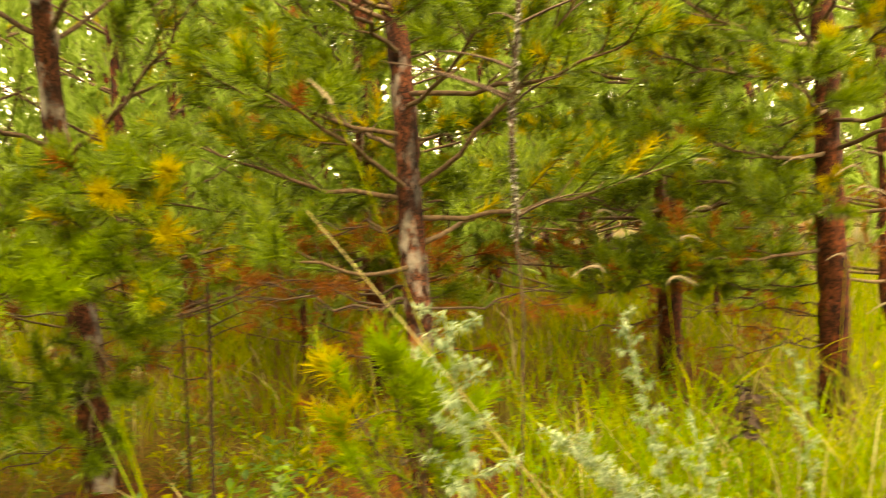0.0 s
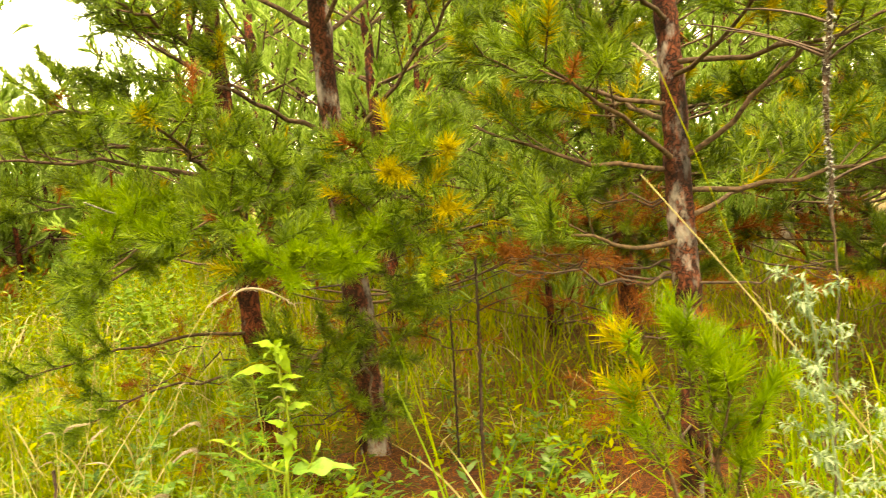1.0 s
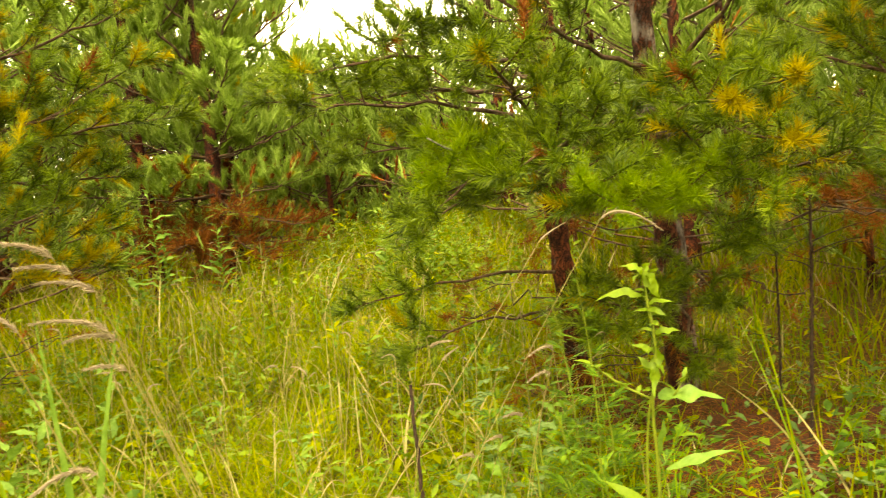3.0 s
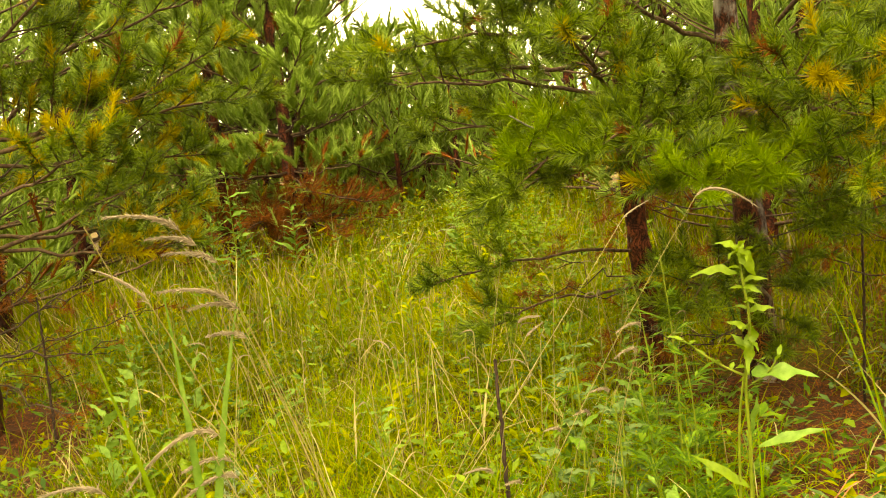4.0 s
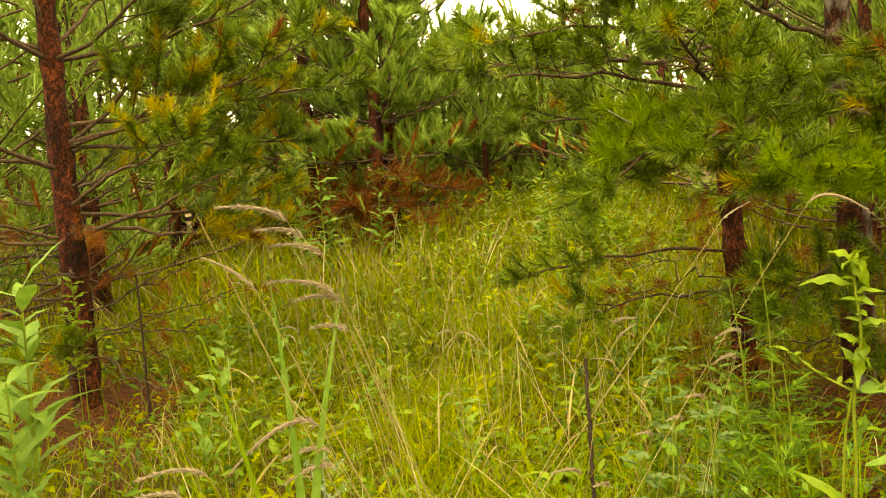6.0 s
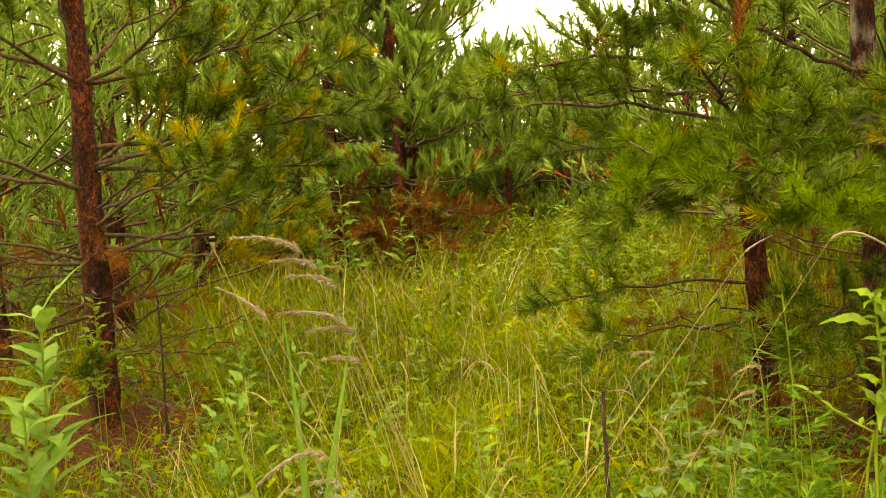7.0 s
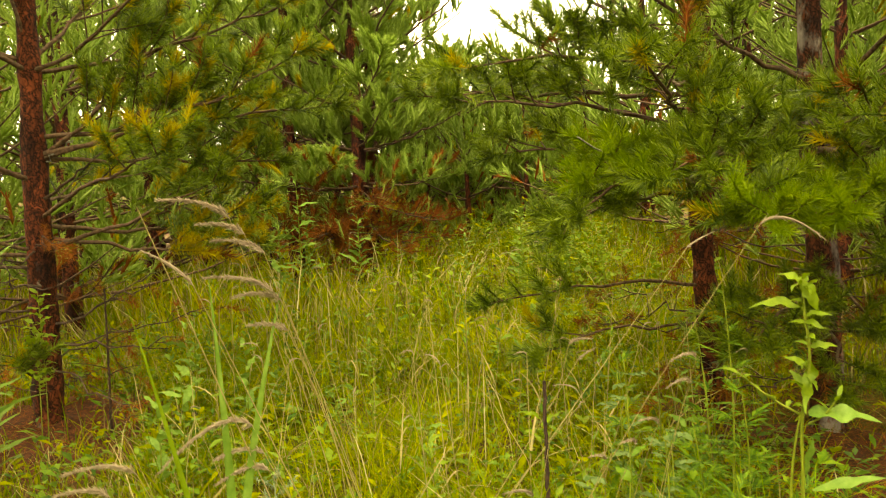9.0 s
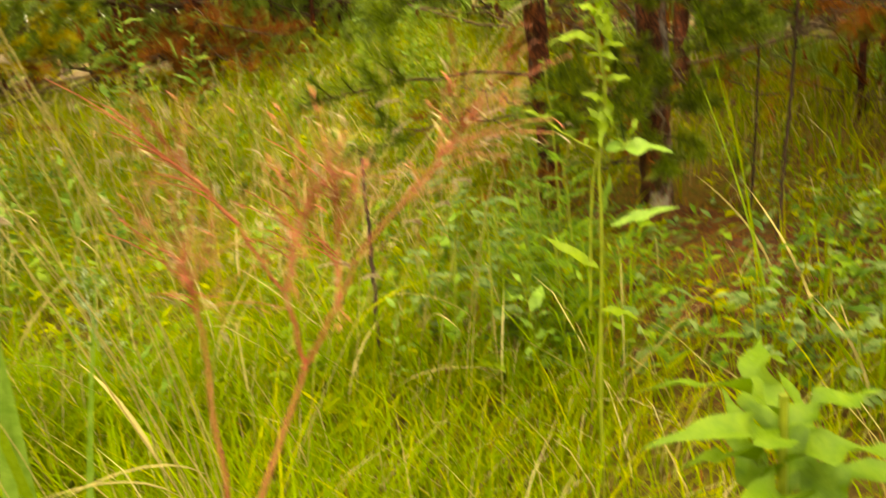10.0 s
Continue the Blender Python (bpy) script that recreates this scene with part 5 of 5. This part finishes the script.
for k, (tx, ty, tz, length, fall) in enumerate([(-1.249, 1.768, 0.745, 0.085, 0.055), (-1.262, 1.765, 0.690, 0.080, 0.055), (-1.317, 1.723, 0.605, 0.065, 0.03), (-1.412, 1.659, 0.525, 0.06, 0.025), (-1.546, 1.569, 0.440, 0.11, 0.045), (-1.495, 1.603, 0.412, 0.06, 0.025), (-1.471, 1.62, 0.782, 0.05, 0.02), (-1.36, 1.70, 0.56, 0.055, 0.03)]):
    reed((tx - 0.12, ty - 0.04), (tx, ty, tz), TUFT, 140 + k, fall, (-0.83, -0.56) if k != 6 else (0.83, 0.56), 1 if k % 2 else 0, length, r=0.0010, bow=(-0.04, 0.03), n=300)
reed((-1.45, 1.05), (-1.02, 1.55, 1.05), TUFT, 160, 0.10, (0.5, 0.5), 2, 0.12, r=0.0009, bow=(-0.03, -0.03))
# long dry stalks that lean across
reed((-1.21, 0.965), (-1.463, 0.63, 1.141), "long dry straw stalk leaning over the grass", 161, 0.01, (-0.5, -0.3), 1, 0.0, 0.0014, "straw_stalk", "leaning straw stalks")
reed((-1.19, 0.985), (-1.425, 0.68, 1.035), "long dry straw stalk leaning over the grass", 162, 0.01, (-0.5, -0.3), 0, 0.09, 0.0012, "straw_stalk", "leaning straw stalks", (0.03, 0))
reed((0.55, 1.32), (-0.28, 1.36, 1.21), "long dry straw stalk leaning over the grass", 163, 0.0, (-0.6, 0), 0, 0.0, 0.0017, "straw_stalk", "leaning straw stalks", (0.03, 0))
reed((0.08, 1.42), (-0.25, 1.48, 1.36), "tall green-stemmed grass with a slim tan spike", 164, 0.0, (-0.4, 0.05), 0, 0.06, 0.0014, "straw_stalk", "leaning straw stalks", (0.04, 0), GRASS, 120)
reed((-1.95, 1.62), (-1.62, 1.88, 0.68), "long dry straw stalk leaning over the grass", 165, 0.0, (0.5, 0.4), 0, 0.05, 0.0014, "straw_stalk", "leaning straw stalks")
reed((-1.9, 1.5), (-1.55, 2.35, 0.92), "long dry straw stalk leaning over the grass", 166, 0.0, (0.5, 0.6), 0, 0.08, 0.0014, "straw_stalk", "leaning straw stalks")
# plumed grasses by the far pine and in the clearing
rngp = np.random.default_rng(170)
for k in range(16):
    x, y = rngp.uniform(0.3, 1.6), rngp.uniform(2.0, 3.4)
    reed((x, y), (x + rngp.uniform(-0.1, 0.1), y, rngp.uniform(0.85, 1.25)), "green reed grass with a nodding pale plume", 171 + k, 0.08, (rngp.choice([-1, 1]) * 0.8, 0.1), 3, 0.11, stem=GRASS, n=110)
for k in range(105):
    yaw, d = radians(rngp.uniform(24, 58)), rngp.uniform(2.3, 7.5)
    x, y = -0.45 - math.sin(yaw) * d, 0.05 + math.cos(yaw) * d
    a = rngp.uniform(0, 6.28)
    reed((x, y), (x + rngp.normal(0, 0.12), y + rngp.normal(0, 0.12), rngp.uniform(0.35, 0.75)), "thin meadow grass with a small tan plume", 200 + k, 0.04, (math.cos(a), math.sin(a)), 1, rngp.uniform(0.05, 0.09), n=34)

# leafy herbs standing in the meadow
rngm = np.random.default_rng(260)
for k in range(62):
    yaw, d = radians(rngm.uniform(24, 57)), rngm.uniform(1.9, 7.0)
    x, y = -0.45 - math.sin(yaw) * d, 0.05 + math.cos(yaw) * d
    z2 = float(ground_z(x, y)) + rngm.uniform(0.22, 0.5)
    forb("meadow_herb", (x, y), (x + rngm.normal(0, 0.03), y + rngm.normal(0, 0.03), z2), "small leafy green herb standing in the meadow grass", 261 + k, int(rngm.integers(9, 15)), rngm.uniform(0.06, 0.11), rngm.uniform(0.2, 0.36), (LEAF_GREEN, LEAF_LIME, LEAF_PALE)[k % 3], lo=0.25, up=0.7, r=0.0025, shrink=0.4, group="leafy meadow herbs")

# yellowed and green blades before the twin pines
yb = thing("yellow_grass_tuft", (-0.82, 2.3, float(ground_z(-0.82, 2.3))), "tuft of yellowing and green sedge blades", "grass")
broad_blade(yb, (-0.80, 2.3, 0.0), (-1.0, 2.22, 0.80), 0.0065, LEAF_LIME, (0.03, 0))
broad_blade(yb, (-0.83, 2.3, 0.0), (-1.02, 2.25, 0.98), 0.004, GRASS_LUSH, (0.04, 0))
broad_blade(yb, (-0.85, 2.32, 0.0), (-0.98, 2.3, 0.85), 0.004, GRASS, (0.03, 0))
broad_blade(yb, (-0.80, 2.28, 0.0), (-0.70, 2.2, 0.5), 0.008, GRASS, (0.0, 0))


def sedge(x, y, seed, n, h, label):
    rng = np.random.default_rng(seed)
    z = float(ground_z(x, y))
    ob = thing("sedge_tuft", (x, y, z), label, "grass", "sedge tufts")
    for i in range(n):
        a, L = rng.uniform(0, 6.28), h * rng.uniform(0.6, 1.15)
        d = np.array([math.cos(a), math.sin(a)])
        o = np.array([x, y]) + d * 0.02
        tip = o + d * L * rng.uniform(0.2, 0.75)
        broad_blade(ob, (o[0], o[1], z), (tip[0], tip[1], z + L * rng.uniform(0.55, 0.95)), rng.uniform(0.005, 0.010), (GRASS, GRASS_LUSH, STRAW, GRASS_LUSH)[i % 4], tuple(-d * 0.12 * L))


for k, (x, y, h) in enumerate([(-0.45, 2.0, 0.42), (-0.30, 1.75, 0.40), (-0.15, 2.2, 0.45), (-0.6, 2.3, 0.4), (0.1, 1.9, 0.45), (0.5, 2.2, 0.6), (0.75, 2.4, 0.7), (0.95, 2.2, 0.65), (1.15, 2.7, 0.75), (0.35, 2.6, 0.6), (1.3, 3.2, 0.75), (-0.7, 1.9, 0.4), (-0.75, 1.75, 0.35), (-2.1, 1.9, 0.35), (-2.6, 2.2, 0.4), (-2.9, 1.5, 0.4), (-0.2, 1.4, 0.45), (0.15, 1.5, 0.5), (-0.55, 2.1, 0.4), (-0.5, 2.5, 0.5), (-0.75, 2.6, 0.55), (-0.45, 2.75, 0.55), (-0.9, 2.8, 0.5), (-0.3, 2.6, 0.5), (-0.15, 2.85, 0.5), (0.70, 2.62, 0.55), (0.80, 2.66, 0.5), (0.60, 2.72, 0.5)]):
    sedge(x, y, 300 + k, 6 if x < 0 else 11, h, "tuft of arching green sedge blades")

# upright dark sticks and a lichen-crusted dead stem
def stick(root, top, r, mat, label, seed, name="dead_stem", crust=0.0, twigs=0):
    rng = np.random.default_rng(seed)
    root = (root[0], root[1], float(ground_z(root[0], root[1])) - 0.02)
    ob = thing(name, root, label, "stick")
    p = stem_curve(root, top, (rng.normal(0, 0.01), 0), 40)
    p += rng.normal(0, 0.0015, p.shape)
    if crust:
        p[:, 0] += 0.012 * np.sin(np.linspace(0, 14, 40)) * np.linspace(0, 1, 40)
    rad = np.linspace(r, r * 0.55, 40)
    if crust:
        s = np.linspace(0, 1, 40)
        rad = r * (0.12 + 0.45 * np.clip((s - 0.62) / 0.15, 0, 1) * np.clip((1.08 - s) / 0.25, 0.35, 1)) * (1 + crust * rng.normal(0, 1, 40))
    b = Build()
    tube(b, p, np.abs(rad) + 0.001, 8)
    part("stem", b, DEADWOOD if crust else mat, ob, smooth=True)
    if crust:
        b = Build()
        for i in range(900):
            f = 1 - 0.33 * rng.random() ** 1.1
            o = on(p, f) + unit(rng.normal(0, 1, 3)) * r * rng.uniform(0.3, 1.0) * (0.55 + 0.45 * math.sin(31 * f))
            lv, lf = leaf_grid(rng.uniform(0.006, 0.016), rng.uniform(0.004, 0.010), 0.3, 0.4, 3)
            b.add(lv @ frame_of(rng.normal(0, 1, 3)) + o, lf)
        part("lichen", b, LICHEN, ob, "crust of pale grey lichen")
    for i in range(twigs):
        f = rng.uniform(0.62 if crust else 0.4, 0.95)
        a = rng.uniform(0, 6.28)
        b = Build()
        e = on(p, f) + np.array([math.cos(a), math.sin(a), 0.3]) * rng.uniform(0.08, 0.3)
        tube(b, bend(on(p, f), e, 0.01, 5), np.linspace(r * 0.4, 0.001, 5), 4)
        part("twig", b, DEADWOOD if crust else mat, ob)
    return ob


stick((0.02, 1.96), (0.068, 1.945, 1.66), 0.0088, LICHEN, "dead stem crusted with pale grey lichen", 401, "lichened_stem", 0.32, 9)
stick((-1.03, 3.28), (-0.99, 3.33, 0.92), 0.007, STICK, "thin dark dead sapling stem", 402, twigs=5)
stick((-1.18, 3.5), (-1.16, 3.52, 0.85), 0.005, STICK, "thin dark dead sapling stem", 403, twigs=3)
stick((-1.68, 1.80), (-1.69, 1.83, 0.63), 0.006, STICK, "dark bare upright stick in the grass", 404)
stick((-4.2, 1.95), (-4.25, 2.0, 0.7), 0.006, STICK, "thin dark dead sapling stem", 405, twigs=4)

# a dark withered herb by the tall grass
forb("withered_herb", (0.76, 2.83), (0.77, 2.83, 0.56), "dark withered herb with crumpled dead leaves", 411, 18, 0.06, 0.5, STICK, STICK, droop=(0.5, 3.0), lo=0.7, up=0.3, shrink=0.2, wave=0.8)

# the red-stemmed weed close by
def red_weed(stems, seed):
    """stems: lines of (x, y, z) with a radius first; the ends carry a haze of rusty twiglets."""
    rng = np.random.default_rng(seed)
    x, y = stems[0][1][:2]
    ob = thing("red_weed", (x, y, float(ground_z(x, y)) - 0.01), "withering weed with forked red stems and rusty twiglets", "plant")
    for r, *line in stems:
        p = np.concatenate([np.linspace(a, b, 5)[:-1] for a, b in zip(np.array(line[:-1]), np.array(line[1:]))] + [np.array(line[-1:])])
        b = Build()
        tube(b, p + rng.normal(0, 0.0006, p.shape), np.linspace(r, r * 0.55, len(p)), 6)
        part("stem", b, RED_STEM, ob, smooth=True)
        if r > 0.0010:
            continue
        b = Build()
        for k in range(25):
            o = on(p, rng.uniform(0.2, 1.0))
            d = unit(unit(p[-1] - p[0]) + rng.normal(0, 0.8, 3))
            e = o + d * rng.uniform(0.02, 0.06)
            tube(b, bend(o, e, 0.003, 5), np.linspace(0.0004, 0.00025, 5), 3)
            for g in np.linspace(0.3, 1.0, 6):
                lv, lf = leaf_grid(rng.uniform(0.005, 0.012), rng.uniform(0.0008, 0.0018), 0.5, 0.3, 3)
                b.add(lv @ frame_of(unit(d + rng.normal(0, 0.6, 3))) + o + (e - o) * g, lf, int(rng.integers(0, 3)))
        tagged(part("seed_haze", b, [RED_STEM, PLUME, STRAW], ob, "haze of rusty twiglets and seeds"), kind="stuff")


red_weed([
    (0.0017, (-0.68, 0.39, 0.0), (-0.643, 0.417, 0.784), (-0.622, 0.437, 0.848)),
    (0.0012, (-0.622, 0.437, 0.848), (-0.624, 0.433, 0.886), (-0.636, 0.422, 0.918)),
    (0.0009, (-0.636, 0.422, 0.918), (-0.647, 0.413, 0.940), (-0.659, 0.402, 0.956)),
    (0.0009, (-0.624, 0.433, 0.886), (-0.611, 0.446, 0.934)),
    (0.0012, (-0.622, 0.437, 0.848), (-0.608, 0.449, 0.876), (-0.599, 0.458, 0.900)),
    (0.0009, (-0.599, 0.458, 0.900), (-0.573, 0.481, 0.933), (-0.559, 0.494, 0.954)),
    (0.0009, (-0.608, 0.449, 0.876), (-0.605, 0.453, 0.928)),
    (0.0014, (-0.685, 0.385, 0.0), (-0.654, 0.407, 0.800), (-0.653, 0.408, 0.874)),
    (0.0009, (-0.653, 0.408, 0.874), (-0.655, 0.405, 0.909)),
], 421)

# broad crinkled leaves close by
bw = thing("broad_leaved_weed", (-0.49, 0.87, float(ground_z(-0.45, 0.86))), "low rosette of broad crinkled green leaves", "plant")
rngw = np.random.default_rng(431)
stem_b = Build()
tube(stem_b, stem_curve((-0.49, 0.87, 0.0), (-0.50, 0.87, 0.66)), np.linspace(0.006, 0.004, 12), 6)
part("stem", stem_b, STEM_GREEN, bw, smooth=True)
for k in range(18):
    a = k * 2.4
    leaf_part(bw, (-0.50, 0.87, 0.45 + 0.011 * k), (math.cos(a), math.sin(a), 1.1), rngw.uniform(0.09, 0.15), rngw.uniform(0.024, 0.038), rngw.uniform(0.6, 1.8), LEAF_GREEN, rngw.uniform(-0.9, 0.9), fold=0.5, n=14, wave=0.8)


# ---- low herbs mixed into the grass ----
def low_herbs(n, seed, yaws, near, far, label, size=1.0, hmax=0.22, mats=None):
    rng, x, y = sow(n, seed, yaws, near, far, 0.6)
    ok = rng.random(n) > 0.8 * litter(x, y)
    b = Build()
    for px, py in zip(x[ok], y[ok]):
        o = np.array([px, py, float(ground_z(px, py))])
        h, m = rng.uniform(0.04, hmax), int(rng.integers(0, 3))
        top = o + np.array([rng.normal(0, 0.03), rng.normal(0, 0.03), h])
        for k in range(int(rng.integers(4, 9))):
            a = k * 2.4 + rng.uniform(0, 1)
            L = rng.uniform(0.025, 0.06) * size
            lv, lf = leaf_grid(L, L * rng.uniform(0.3, 0.5), rng.uniform(0.1, 0.8), 0.2, 3)
            b.add(lv @ frame_of([math.cos(a), math.sin(a), rng.uniform(0.1, 0.9)], rng.uniform(-0.4, 0.4)) + o + (top - o) * rng.uniform(0.4, 1), lf, m)
    tagged(new("low_herbs", b.mesh("low_herbs", mats or [LEAF_LIME, LEAF_GREEN, GRASS], True)), label, "herbs", kind="stuff")


low_herbs(1500, 501, (20, 64), 1.7, 6.5, "small leafy herbs scattered through the meadow grass", 1.25)
low_herbs(800, 502, (24, 62), 4.5, 10.5, "small leafy herbs scattered through the meadow grass", 1.7, 0.4)
low_herbs(900, 503, (-38, 22), 1.9, 5.5, "small leafy herbs on the floor between the pines", 1.1)
low_herbs(1100, 505, (29, 47), 4.8, 9.0, "bushy yellow-green herbs at the clearing's end", 1.15, 0.55, [LEAF_LIME, GRASS, LEAF_LIME])
low_herbs(260, 506, (2, 26), 1.9, 3.4, "broad-leaved herbs at the edge of the needle litter", 1.2, 0.3, [LEAF_GREEN, LEAF_GREEN, LEAF_BLUE])
low_herbs(140, 507, (-14, 14), 2.2, 3.9, "leafy herbs on the needle litter", 1.35, 0.26, [LEAF_GREEN, LEAF_BLUE, GRASS])
low_herbs(520, 504, (56, 78), 1.6, 6.5, "small leafy herbs in the shade of the pine", 1.35, 0.26, [LEAF_GREEN, GRASS, LEAF_GREEN])
